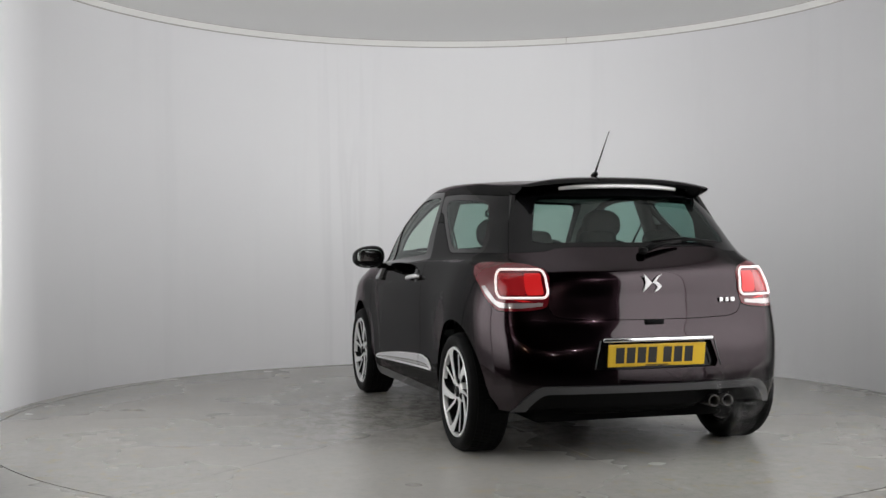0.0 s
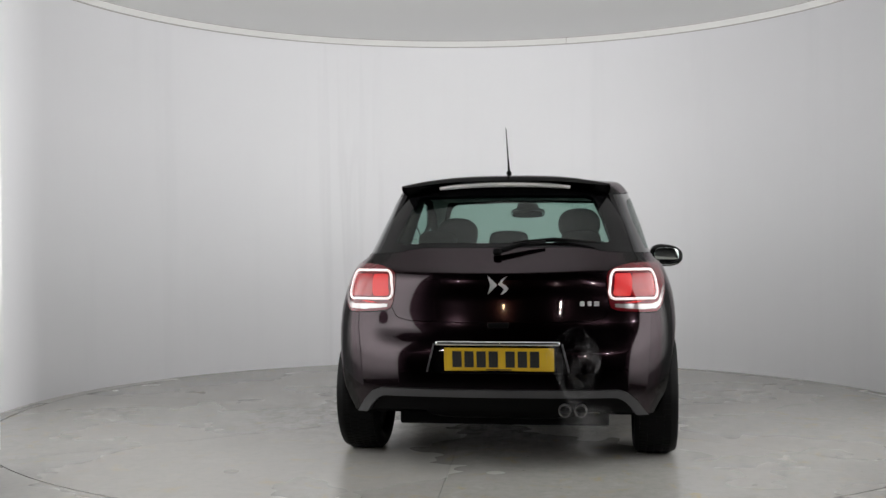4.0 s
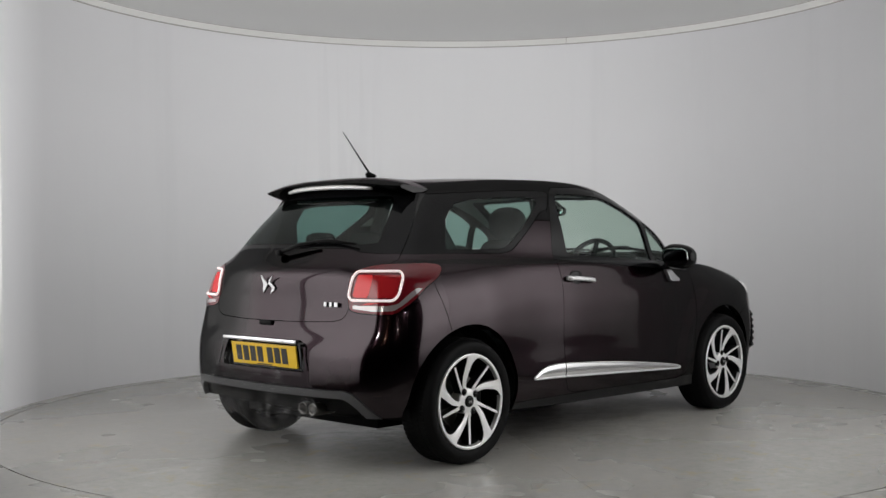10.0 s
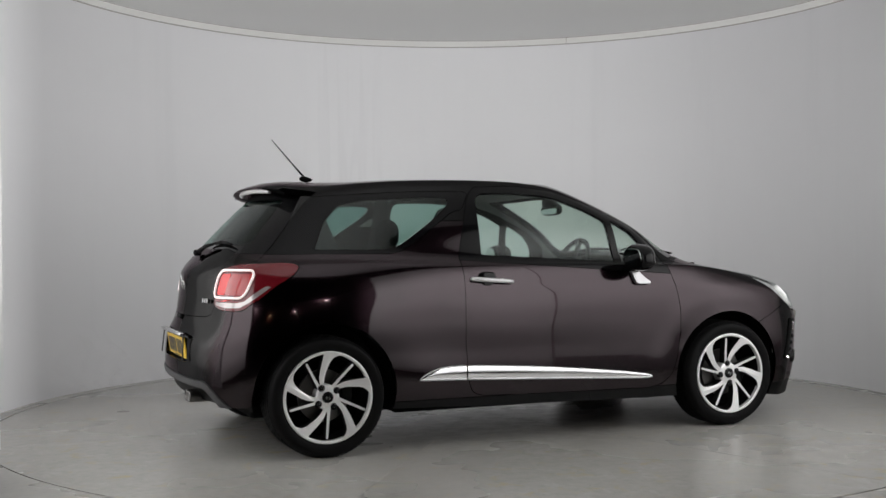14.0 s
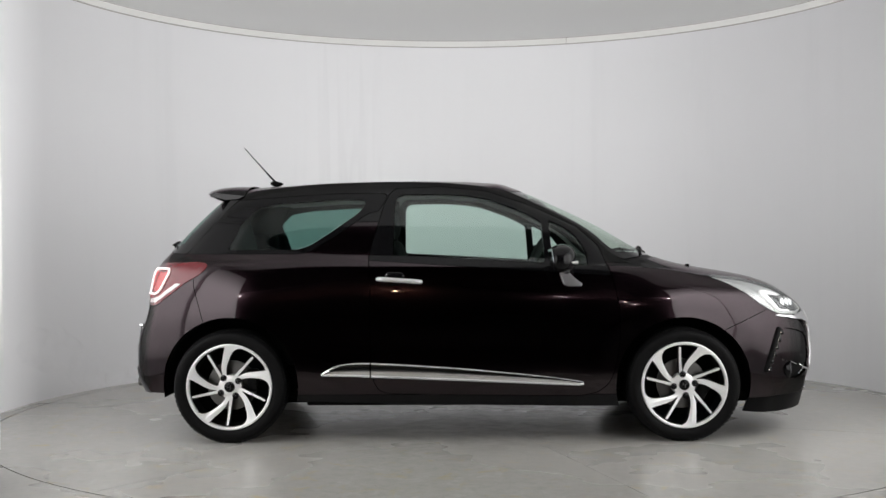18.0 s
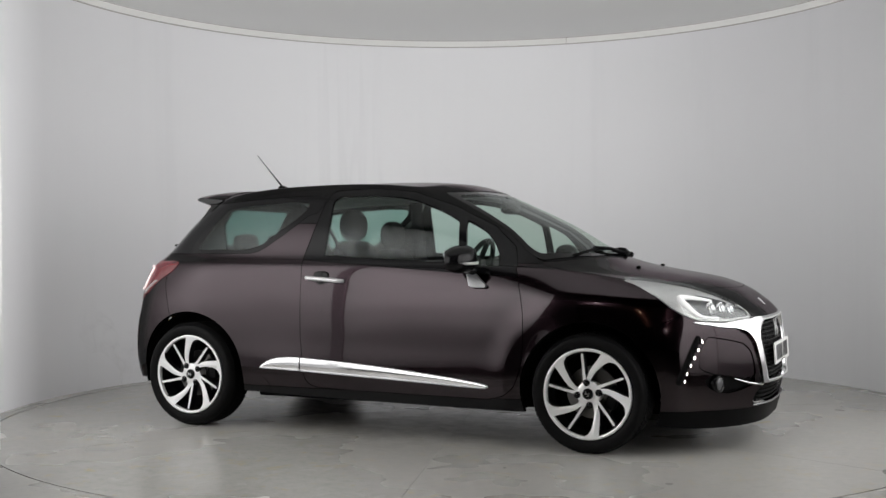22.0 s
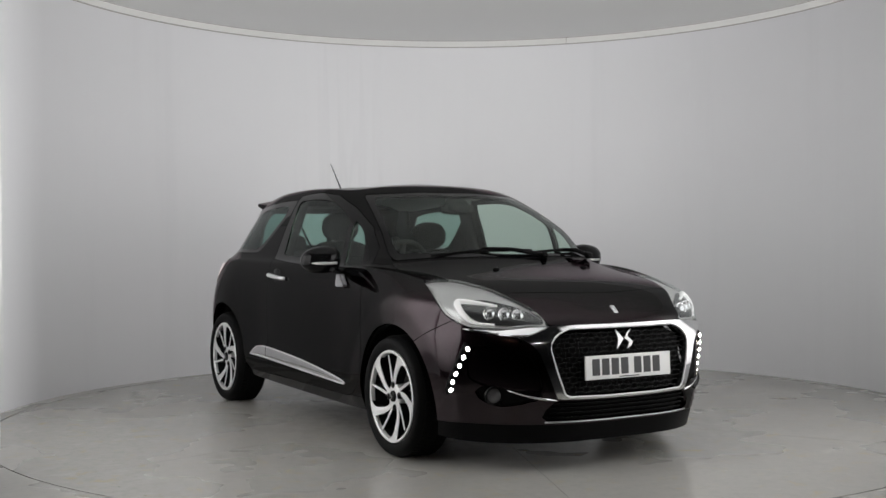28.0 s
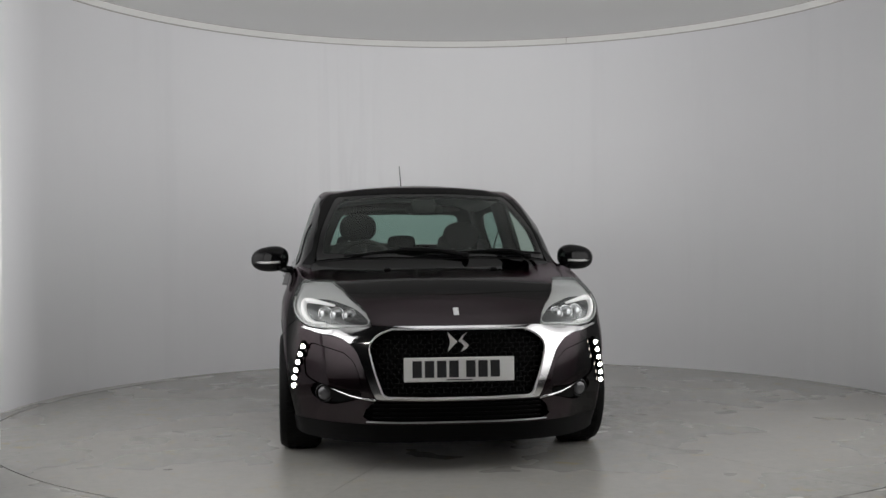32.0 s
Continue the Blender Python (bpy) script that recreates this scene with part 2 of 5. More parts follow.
INK = plain("plate_black", (0.02, 0.02, 0.022), 0.4)
MIRROR = plain("mirror_glass", (0.75, 0.80, 0.79), 0.03, metal=1.0)
FABRIC = plain("seat_fabric", (0.013, 0.013, 0.0135), 0.9, grain=0.4, spec=0.15)
HEADLINER = plain("headliner_cloth", (0.30, 0.30, 0.295), 0.95, grain=0.3, spec=0.1)
INTERIOR = plain("interior_plastic", (0.022, 0.022, 0.0225), 0.6, grain=0.3, spec=0.2)


def vapour_material():
    """Thin white exhaust vapour, torn into wisps."""
    n = Nodes("exhaust_vapour")
    wisp = n.ramp(n.noise(9.0, 6.0, 0.65, (1.0, 1.0, 0.7), distortion=0.6), [(0.46, (0, 0, 0)), (0.80, (0.045, 0.045, 0.045))])
    clear = n.add("ShaderNodeBsdfTransparent")
    front = n.add("ShaderNodeBsdfDiffuse", Color=(0.95, 0.95, 0.96, 1))
    through_it = n.add("ShaderNodeBsdfTranslucent", Color=(0.95, 0.95, 0.96, 1))
    white = n.add("ShaderNodeAddShader")
    n.feed(white.inputs[0], front.outputs[0])
    n.feed(white.inputs[1], through_it.outputs[0])
    m = n.add("ShaderNodeMixShader", Fac=wisp)
    n.feed(m.inputs[1], clear.outputs[0])
    n.feed(m.inputs[2], white.outputs[0])
    n.tree.links.new(m.outputs[0], n.out.inputs["Surface"])
    return n.mat


VAPOUR = vapour_material()

# ---------------------------------------------------------------- mesh helpers


def link(name, verts, faces, material, parent=None, label="", smooth=True):
    """One mesh object from vertices and faces, under a parent if one is given."""
    me = bpy.data.meshes.new(name)
    me.from_pydata([tuple(v) for v in verts], [], [tuple(f) for f in faces])
    me.materials.append(material)
    if smooth:
        me.shade_smooth()
    me.update()
    ob = new(name, me)
    if parent is not None:
        ob.parent = parent
    return tagged(ob, label)


def part(name, bm, material, parent=None, label="", smooth=True):
    """Links a bmesh as one mesh object, under a thing or a part if one is given."""
    me = bpy.data.meshes.new(name)
    bm.normal_update()
    bm.to_mesh(me)
    bm.free()
    me.materials.append(material)
    if smooth:
        me.shade_smooth()
    ob = new(name, me)
    if parent is not None:
        ob.parent = parent
    return tagged(ob, label)


def sharp(ob, degrees=35):
    """Splits the shading at edges sharper than this."""
    ob.data.set_sharp_from_angle(angle=radians(degrees))
    return ob


def bevel(ob, width, segments=2):
    m = ob.modifiers.new("bevel", "BEVEL")
    m.width, m.segments, m.limit_method, m.angle_limit = width, segments, "ANGLE", radians(35)
    return ob


def box(bm, x, y, z, sx, sy, sz, turn=None):
    m = Matrix.Translation((x, y, z)) @ (turn or Matrix()) @ Matrix.Diagonal((sx, sy, sz, 1))
    return bmesh.ops.create_cube(bm, size=1.0, matrix=m)["verts"]


def tube(points, radius, sides=10, ends=True, taper=None):
    """Vertices and faces of a tube along points."""
    pts = [Vector(p) for p in points]
    verts, faces = [], []
    up = None
    for i, p in enumerate(pts):
        d = (pts[min(i + 1, len(pts) - 1)] - pts[max(i - 1, 0)]).normalized()
        if up is None:
            up = Vector((0, 0, 1)) if abs(d.z) < 0.9 else Vector((1, 0, 0))
        a = d.cross(up).normalized()
        b = a.cross(d).normalized()
        up = b
        r = radius if taper is None else radius * taper[i]
        for k in range(sides):
            w = 2 * math.pi * k / sides
            verts.append(p + a * (r * math.cos(w)) + b * (r * math.sin(w)))
    for i in range(len(pts) - 1):
        for k in range(sides):
            k2 = (k + 1) % sides
            faces.append((i * sides + k, i * sides + k2, (i + 1) * sides + k2, (i + 1) * sides + k))
    if ends:
        faces.append(tuple(range(sides))[::-1])
        faces.append(tuple((len(pts) - 1) * sides + k for k in range(sides)))
    return verts, faces


def smooth_path(points, steps=6, closed=False):
    """A Catmull-Rom curve through points (tuples of any length)."""
    p = np.array(points, float)
    n = len(p)
    out = []
    for i in range(n if closed else n - 1):
        if closed:
            a, b, c, d = p[(i - 1) % n], p[i], p[(i + 1) % n], p[(i + 2) % n]
        else:
            b, c = p[i], p[i + 1]
            a = p[i - 1] if i else 2 * b - c
            d = p[i + 2] if i + 2 < n else 2 * c - b
        for s in range(steps):
            u = s / steps
            out.append(0.5 * (2 * b + (c - a) * u + (2 * a - 5 * b + 4 * c - d) * u * u + (3 * b - a - 3 * c + d) * u ** 3))
    if not closed:
        out.append(p[-1])
    return np.array(out)


def lathe(profile, sides=64, axis="y", closed=False):
    """Turns a profile of (radius, along) about an axis."""
    verts, faces = [], []
    n = len(profile)
    for k in range(sides):
        w = 2 * math.pi * k / sides
        for r, a in profile:
            if axis == "y":
                verts.append((r * math.cos(w), a, r * math.sin(w)))
            else:
                verts.append((r * math.cos(w), r * math.sin(w), a))
    for k in range(sides):
        k2 = (k + 1) % sides
        for i in range(n if closed else n - 1):
            i2 = (i + 1) % n
            faces.append((k * n + i, k2 * n + i, k2 * n + i2, k * n + i2))
    return verts, faces


def join_lists(*pieces):
    verts, faces = [], []
    for v, f in pieces:
        base = len(verts)
        verts += [tuple(p) for p in v]
        faces += [tuple(i + base for i in g) for g in f]
    return verts, faces


# ---------------------------------------------------------------- the booth


def arc_wall(name, r_in, r_out, z0, z1, a0, a1, material, steps=160, label="", kind="structure"):
    """A curved wall with thickness, between two angles (degrees, from +x)."""
    verts, faces = [], []
    for i in range(steps + 1):
        a = radians(a0 + (a1 - a0) * i / steps)
        for r, z in ((r_in, z0), (r_in, z1), (r_out, z1), (r_out, z0)):
            verts.append((r * math.cos(a), r * math.sin(a), z))
    for i in range(steps):
        for k in range(4):
            k2 = (k + 1) % 4
            faces.append((i * 4 + k, (i + 1) * 4 + k, (i + 1) * 4 + k2, i * 4 + k2))
    faces.append((0, 1, 2, 3))
    faces.append(tuple(steps * 4 + k for k in (3, 2, 1, 0)))
    ob = link(name, verts, faces, material)
    sharp(ob, 40)
    return tagged(ob, label, kind=kind)


OPEN_A, OPEN_B = -90 + 41, 270 - 46      # the wall runs from beside the opening, round the back, to its other side


def booth():
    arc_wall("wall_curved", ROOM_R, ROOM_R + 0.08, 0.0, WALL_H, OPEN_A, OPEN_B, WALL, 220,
             "smooth pale grey curved booth wall with faint vertical wrinkles and an added graded glow")
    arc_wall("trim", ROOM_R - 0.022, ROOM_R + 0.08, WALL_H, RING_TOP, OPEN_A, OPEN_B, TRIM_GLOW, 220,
             "off-white trim ring along the top of the curved wall, brightened by an added glow")
    arc_wall("trim_joint", ROOM_R - 0.019, ROOM_R + 0.06, RING_TOP, RING_TOP + 0.0039, OPEN_A, OPEN_B, JOINT, 160, "thin brownish joint between the trim ring and the ceiling")
    arc_wall("trim_joint", ROOM_R - 0.004, ROOM_R - 0.0005, WALL_H - 0.006, WALL_H - 0.0005, OPEN_A, OPEN_B, JOINT, 160, "thin brownish joint under the trim ring")
    arc_wall("trim_joint", ROOM_R - 0.0235, ROOM_R - 0.0222, WALL_H + 0.001, RING_TOP - 0.001, 73.16, 73.24, JOINT, 2, "thin butt joint in the trim ring")
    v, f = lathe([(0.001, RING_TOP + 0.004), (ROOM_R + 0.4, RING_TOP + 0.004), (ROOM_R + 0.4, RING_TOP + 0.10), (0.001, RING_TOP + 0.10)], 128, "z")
    sharp(tagged(link("ceiling", v, f, LUMINOUS), "flat off-white ceiling over the booth, with an added glow fading towards the back", kind="structure"))
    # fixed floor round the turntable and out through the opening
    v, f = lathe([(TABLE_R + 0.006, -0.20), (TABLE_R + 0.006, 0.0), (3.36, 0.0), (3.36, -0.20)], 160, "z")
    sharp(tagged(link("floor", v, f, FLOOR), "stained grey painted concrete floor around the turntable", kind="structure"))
    v, f = lathe([(3.362, -0.20), (3.362, -0.006), (6.0, -0.006), (16.0, -0.006), (16.0, -0.20)], 96, "z")
    sharp(tagged(link("hall_floor", v, f, HALL_FLOOR), "dark floor of the hall outside the booth", kind="structure"))
    # the dark hall outside the opening
    for name, x, y, z, sx, sy, sz in (("hall_wall_east", 7.1, -3, 2.4, 0.2, 20, 4.8), ("hall_wall_west", -7.1, -3, 2.4, 0.2, 20, 4.8),
                                      ("hall_wall_south", 0, -12.1, 2.4, 14, 0.2, 4.8), ("hall_wall_north", 0, 6.1, 2.4, 14, 0.2, 4.8),
                                      ("hall_ceiling", 0, -3, 4.9, 14.4, 18.4, 0.2)):
        bm = bmesh.new()
        box(bm, x, y, z, sx, sy, sz)
        tagged(part(name, bm, HALL, smooth=False), "plain dark wall of the hall outside the booth", kind="structure")


def turntable():
    """Seven wedge-shaped floor plates on one rotating disc."""
    v, f = lathe([(0.0005, -0.02), (TABLE_R - 0.02, -0.02), (TABLE_R - 0.02, -0.18), (0.0005, -0.18)], 120, "z")
    ob = tagged(link("turntable", v, f, PLASTIC), "round stained grey painted turntable floor with radial joints", "turntable")
    first = 183.2
    for k in range(7):
        a0, a1 = first + k * 360 / 7, first + (k + 1) * 360 / 7
        mid = radians((a0 + a1) / 2)
        cx, cy = 0.0012 / math.sin(math.pi / 7) * math.cos(mid), 0.0012 / math.sin(math.pi / 7) * math.sin(mid)
        verts = [(cx, cy, 0.0)]
        steps = 26
        for i in range(steps + 1):
            a = radians(a0 + (a1 - a0) * i / steps)
            verts.append((cx + (TABLE_R - 0.006) * math.cos(a), cy + (TABLE_R - 0.006) * math.sin(a), 0.0))
        n = len(verts)
        verts += [(x, y, -0.018) for x, y, z in verts]
        faces = [tuple(range(n)), tuple(range(2 * n - 1, n - 1, -1))]
        faces += [(i + n, (i + 1) % n + n, (i + 1) % n, i) for i in range(n)]
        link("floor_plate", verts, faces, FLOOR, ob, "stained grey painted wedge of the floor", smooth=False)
    return ob


def unseen_light_panel(a0, a1):
    """A curved frameless glowing panel, added out of view, flat on the wall beside the opening."""
    ob = arc_wall("unseen_light_panel", ROOM_R - 0.012, ROOM_R - 0.001, 0.30, 2.80, a0, a1, PANEL_GLOW, 60, "", kind="")
    return tagged(ob, "tall white glowing panel added out of view on the curved wall beside the opening", "light panel", "light panels")


def unseen_standing_panel(x0, y0, x1, y1):
    """A flat glowing panel, added out of view on the hall floor beside the opening, facing the car."""
    ob = tagged(new("unseen_standing_light"), "tall white glowing panel added out of view, standing beside the booth opening", "light panel", "standing light panels")
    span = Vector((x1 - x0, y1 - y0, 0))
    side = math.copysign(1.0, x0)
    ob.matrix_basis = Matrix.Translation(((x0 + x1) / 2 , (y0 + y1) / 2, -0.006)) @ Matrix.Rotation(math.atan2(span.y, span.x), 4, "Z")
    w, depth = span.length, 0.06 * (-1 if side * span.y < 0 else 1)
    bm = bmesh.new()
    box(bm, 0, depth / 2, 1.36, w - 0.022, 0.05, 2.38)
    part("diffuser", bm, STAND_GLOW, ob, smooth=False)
    for x in (-w / 2 + 0.005, w / 2 - 0.005):
        bm = bmesh.new()
        box(bm, x, depth / 2, 1.36, 0.010, 0.07, 2.44)
        bevel(part("frame_post", bm, TRIM_WHITE, ob, smooth=False), 0.004)
        bm = bmesh.new()
        box(bm, x, depth / 2, 0.07, 0.010, 0.03, 0.14)
        part("leg", bm, TRIM_WHITE, ob, smooth=False)
    for z in (0.152, 2.568):
        bm = bmesh.new()
        box(bm, 0, depth / 2, z, w - 0.05, 0.07, 0.024)
        bevel(part("frame_rail", bm, TRIM_WHITE, ob, smooth=False), 0.004)


booth()
# unseen panels, added for side light and bright reflections along the car
unseen_standing_panel(-2.24, -2.14, -1.80, -3.55)
unseen_standing_panel(2.045, -2.275, 1.72, -3.25)
unseen_light_panel(181.5, 222.3)
unseen_light_panel(-48.6, -3)
table = turntable()

# ---------------------------------------------------------------- the car's skin
# x forwards, y to its left, z up, from the ground midway between the axles.
# Guide lines of one half of the body, from the middle of the nose round the side to the middle of the tail.
LINES = [
    # under edge of bumpers and sill
    [(2.03, 0, .140), (2.01, .30, .138), (1.915, .51, .135), (1.75, .67, .135), (1.58, .76, .15), (1.23, .80, .20), (.85, .803, .19), (.3, .803, .195),
     (-.3, .803, .205), (-.85, .803, .22), (-1.23, .81, .24), (-1.55, .765, .26), (-1.71, .68, .26), (-1.785, .50, .27), (-1.815, .25, .27), (-1.825, 0, .27)],
    [(2.08, 0, .33), (2.06, .30, .33), (1.955, .53, .33), (1.785, .695, .335), (1.60, .795, .34), (1.23, .838, .34), (.85, .835, .335), (.3, .832, .335),
     (-.3, .833, .34), (-.85, .840, .35), (-1.23, .853, .36), (-1.55, .81, .37), (-1.735, .70, .37), (-1.82, .50, .375), (-1.852, .25, .38), (-1.862, 0, .38)],
    [(2.085, 0, .52), (2.065, .30, .52), (1.965, .535, .52), (1.80, .70, .52), (1.61, .803, .53), (1.23, .845, .55), (.85, .838, .53), (.3, .834, .52),
     (-.3, .835, .52), (-.85, .844, .53), (-1.23, .860, .56), (-1.55, .822, .55), (-1.73, .71, .55), (-1.812, .51, .55), (-1.845, .25, .56), (-1.855, 0, .56)],
    [(2.055, 0, .66), (2.035, .30, .66), (1.945, .53, .66), (1.795, .695, .67), (1.61, .79, .68), (1.23, .838, .70), (.85, .837, .69), (.3, .836, .68),
     (-.3, .838, .68), (-.85, .845, .69), (-1.23, .857, .71), (-1.53, .82, .70), (-1.70, .71, .69), (-1.755, .51, .68), (-1.805, .25, .68), (-1.82, 0, .68)],
    # nose of the bonnet, shoulder of the side
    [(1.955, 0, .765), (1.945, .28, .765), (1.88, .50, .765), (1.75, .685, .78), (1.58, .775, .795), (1.23, .815, .82), (.85, .825, .82), (.3, .826, .82),
     (-.3, .829, .825), (-.85, .834, .83), (-1.23, .838, .84), (-1.50, .80, .83), (-1.67, .705, .82), (-1.735, .51, .80), (-1.785, .25, .80), (-1.80, 0, .80)],
    [(1.75, 0, .875), (1.74, .26, .87), (1.68, .48, .865), (1.58, .63, .865), (1.45, .715, .88), (1.16, .755, .925), (.84, .785, .94), (.3, .80, .945),
     (-.3, .805, .95), (-.85, .80, .955), (-1.2, .795, .96), (-1.46, .755, .955), (-1.62, .68, .945), (-1.71, .50, .93), (-1.768, .25, .93), (-1.785, 0, .93)],
    # foot of the windscreen, belt line, foot of the rear window
    [(1.22, 0, .985), (1.2, .27, .983), (1.12, .5, .975), (1.02, .62, .968), (.93, .69, .965), (.82, .735, .97), (.65, .75, .985), (.25, .765, 1.0),
     (-.3, .768, 1.012), (-.85, .755, 1.02), (-1.18, .735, 1.025), (-1.40, .69, 1.028), (-1.53, .625, 1.03), (-1.63, .48, 1.035), (-1.675, .25, 1.04), (-1.685, 0, 1.04)],
    [(.80, 0, 1.203), (.79, .25, 1.201), (.755, .45, 1.193), (.715, .565, 1.183), (.67, .635, 1.172), (.605, .678, 1.168), (.48, .70, 1.18), (.2, .712, 1.193),
     (-.3, .712, 1.202), (-.8, .69, 1.206), (-1.08, .66, 1.21), (-1.27, .62, 1.21), (-1.38, .56, 1.215), (-1.465, .43, 1.22), (-1.505, .22, 1.222), (-1.515, 0, 1.222)],
    # edge of the roof
    [(.36, 0, 1.405), (.35, .22, 1.402), (.32, .40, 1.392), (.29, .50, 1.381), (.255, .555, 1.375), (.21, .588, 1.376), (.12, .608, 1.384), (-.05, .622, 1.397),
     (-.35, .625, 1.401), (-.75, .608, 1.392), (-.98, .585, 1.375), (-1.13, .56, 1.36), (-1.22, .51, 1.355), (-1.30, .40, 1.36), (-1.34, .2, 1.37), (-1.35, 0, 1.375)],
    [(.18, 0, 1.443), (.17, .17, 1.440), (.15, .31, 1.432), (.12, .38, 1.424), (.08, .42, 1.421), (.03, .455, 1.420), (-.04, .47, 1.425), (-.17, .48, 1.43),
     (-.38, .49, 1.433), (-.68, .48, 1.428), (-.86, .46, 1.42), (-.98, .44, 1.412), (-1.06, .40, 1.408), (-1.13, .31, 1.412), (-1.17, .16, 1.42), (-1.18, 0, 1.425)],
]
RIDGE = [(-0.02 - 0.06 * i, 0.0, 1.456 + 0.012 * math.sin(math.pi * (i + 1) / 13) - 0.001 * i) for i in range(16)]


def spline_rows(p, steps, mirrored):
    """Catmull-Rom along axis 0 of an array; steps[i] pieces in span i. mirrored: y mirrors at both ends."""
    n = len(p)
    flip = np.array([1, -1, 1.0])
    out = []
    for i in range(n - 1):
        b, c = p[i], p[i + 1]
        a = p[i - 1] if i else (p[1] * flip if mirrored else 2 * b - c)
        d = p[i + 2] if i + 2 < n else (p[n - 2] * flip if mirrored else 2 * c - b)
        for s in range(steps[i]):
            u = s / steps[i]
            out.append(0.5 * (2 * b + (c - a) * u + (2 * a - 5 * b + 4 * c - d) * u * u + (3 * b - a - 3 * c + d) * u ** 3))
    out.append(p[-1])
    return np.array(out)


def half_skin():
    """The left half of the whole outer skin as a grid: rows upwards, columns from nose to tail."""
    net = np.array(LINES + [RIDGE], float)                     # rows, columns, xyz
    cols = [14, 12, 12, 12, 20, 22, 28, 30, 28, 20, 16, 12, 12, 12, 12]
    net = spline_rows(net.transpose(1, 0, 2), cols, True)      # columns refined
    rows = [6, 8, 7, 7, 8, 14, 12, 12, 6, 12]
    net = spline_rows(net.transpose(1, 0, 2), rows, False)
    net[:, 0, 1] = 0.0
    net[:, -1, 1] = 0.0
    net[:, :, 1] = np.maximum(net[:, :, 1], 0.0)
    # hollows before and behind the door, swelling over the wheels
    x, z = net[:, :, 0], net[:, :, 2]

    def bell(v, centre, width): return np.exp(-((v - centre) / width) ** 2)
    over_front = np.hypot(x - 1.23, z - .315)
    wide = np.clip((net[:, :, 1] - .6) / .1, 0, 1)
    net[:, :, 1] += wide * (-.006 * bell(x, .84, .17) * bell(z, .50, .26) + .006 * bell(over_front, .47, .07) * (z > .2)
                            + .0045 * bell(x, .28, .34) / (1 + np.exp((z - (.862 - .062 * (x + .2) / .95)) / .006)) / (1 + np.exp((.69 - z) / .035)) - .009 * bell(x, -.64, .22) * bell(z, .62, .26) + .006 * bell(x, -1.15, .25) * bell(z, .78, .2))
    return net


class Skin:
    """Polygons of a surface that can be cut along lines into panels."""

    def __init__(self, pts, polys):
        self.pts, self.polys = pts, polys

    def cut(self, field):
        """Splits at field = 0: the part where it is positive, and the rest. field maps an (n, 3) array to n numbers."""
        d = field(self.pts)
        d = np.where(np.abs(d) < 1e-5, 1e-5, d)
        pts = list(self.pts)
        made = {}
        inside, outside = [], []
        pos = d > 0
        for poly in self.polys:
            flags = [pos[i] for i in poly]
            if all(flags):
                inside.append(poly)
                continue
            if not any(flags):
                outside.append(poly)
                continue
            a, b = [], []
            m = len(poly)
            for k in range(m):
                i, j = poly[k], poly[(k + 1) % m]
                (a if pos[i] else b).append(i)
                if pos[i] != pos[j]:
                    key = (i, j) if i < j else (j, i)
                    if key not in made:
                        w = d[key[0]] / (d[key[0]] - d[key[1]])
                        made[key] = len(pts)
                        pts.append(self.pts[key[0]] * (1 - w) + self.pts[key[1]] * w)
                    a.append(made[key])
                    b.append(made[key])
            if len(a) > 2:
                inside.append(a)
            if len(b) > 2:
                outside.append(b)
        pts = np.array(pts)
        return Skin(pts, inside), Skin(pts, outside)

    def compact(self):
        used = sorted({i for poly in self.polys for i in poly})
        at = {i: k for k, i in enumerate(used)}
        return Skin(self.pts[used] if used else np.zeros((0, 3)), [[at[i] for i in poly] for poly in self.polys])

    def main(self):
        """Only the largest connected piece."""
        up = list(range(len(self.pts)))

        def root(i):
            while up[i] != i:
                up[i] = up[up[i]]
                i = up[i]
            return i
        for poly in self.polys:
            for i in poly[1:]:
                up[root(i)] = root(poly[0])
        count = {}
        for poly in self.polys:
            count[root(poly[0])] = count.get(root(poly[0]), 0) + 1
        best = max(count, key=count.get)
        return Skin(self.pts, [poly for poly in self.polys if root(poly[0]) == best])

    def normals(self):
        n = np.zeros_like(self.pts)
        for poly in self.polys:
            a, b, c = self.pts[poly[0]], self.pts[poly[1]], self.pts[poly[-1]]
            v = np.cross(b - a, c - a)
            for i in poly:
                n[i] += v
        return n / np.maximum(np.linalg.norm(n, axis=1), 1e-9)[:, None]

    def rim(self):
        """Directed border edges."""
        seen = {}
        for poly in self.polys:
            for k in range(len(poly)):
                seen[(poly[k], poly[(k + 1) % len(poly)])] = True
        return [e for e in seen if (e[1], e[0]) not in seen]


def inside_polygon(points, axes, soft=0.0):
    """A field: positive inside a closed line in the plane of two axes (distance to the line)."""
    line = np.array(points, float)

    def field(p):
        q = p[:, axes]
        best = np.full(len(q), 1e9)
        odd = np.zeros(len(q), bool)
        n = len(line)
        for i in range(n):
            a, b = line[i], line[(i + 1) % n]
            e = b - a
            w = np.clip(((q - a) @ e) / max(e @ e, 1e-12), 0, 1)
            best = np.minimum(best, np.linalg.norm(q - a - w[:, None] * e, axis=1))
            hit = ((a[1] > q[:, 1]) != (b[1] > q[:, 1]))
            with np.errstate(divide="ignore", invalid="ignore"):
                x = (b[0] - a[0]) * (q[:, 1] - a[1]) / (b[1] - a[1]) + a[0]
            odd ^= hit & (q[:, 0] < x)
        return np.where(odd, best, -best)
    return field


def outside_circle(cx, cz, r):
    return lambda p: np.where(p[:, 1] > 0.4, np.hypot(p[:, 0] - cx, p[:, 2] - cz) - r, 1.0)


def both(*fields):
    return lambda p: np.minimum.reduce([f(p) for f in fields])


def side_of(axis, value, sign=1):
    return lambda p: sign * (p[:, axis] - value)


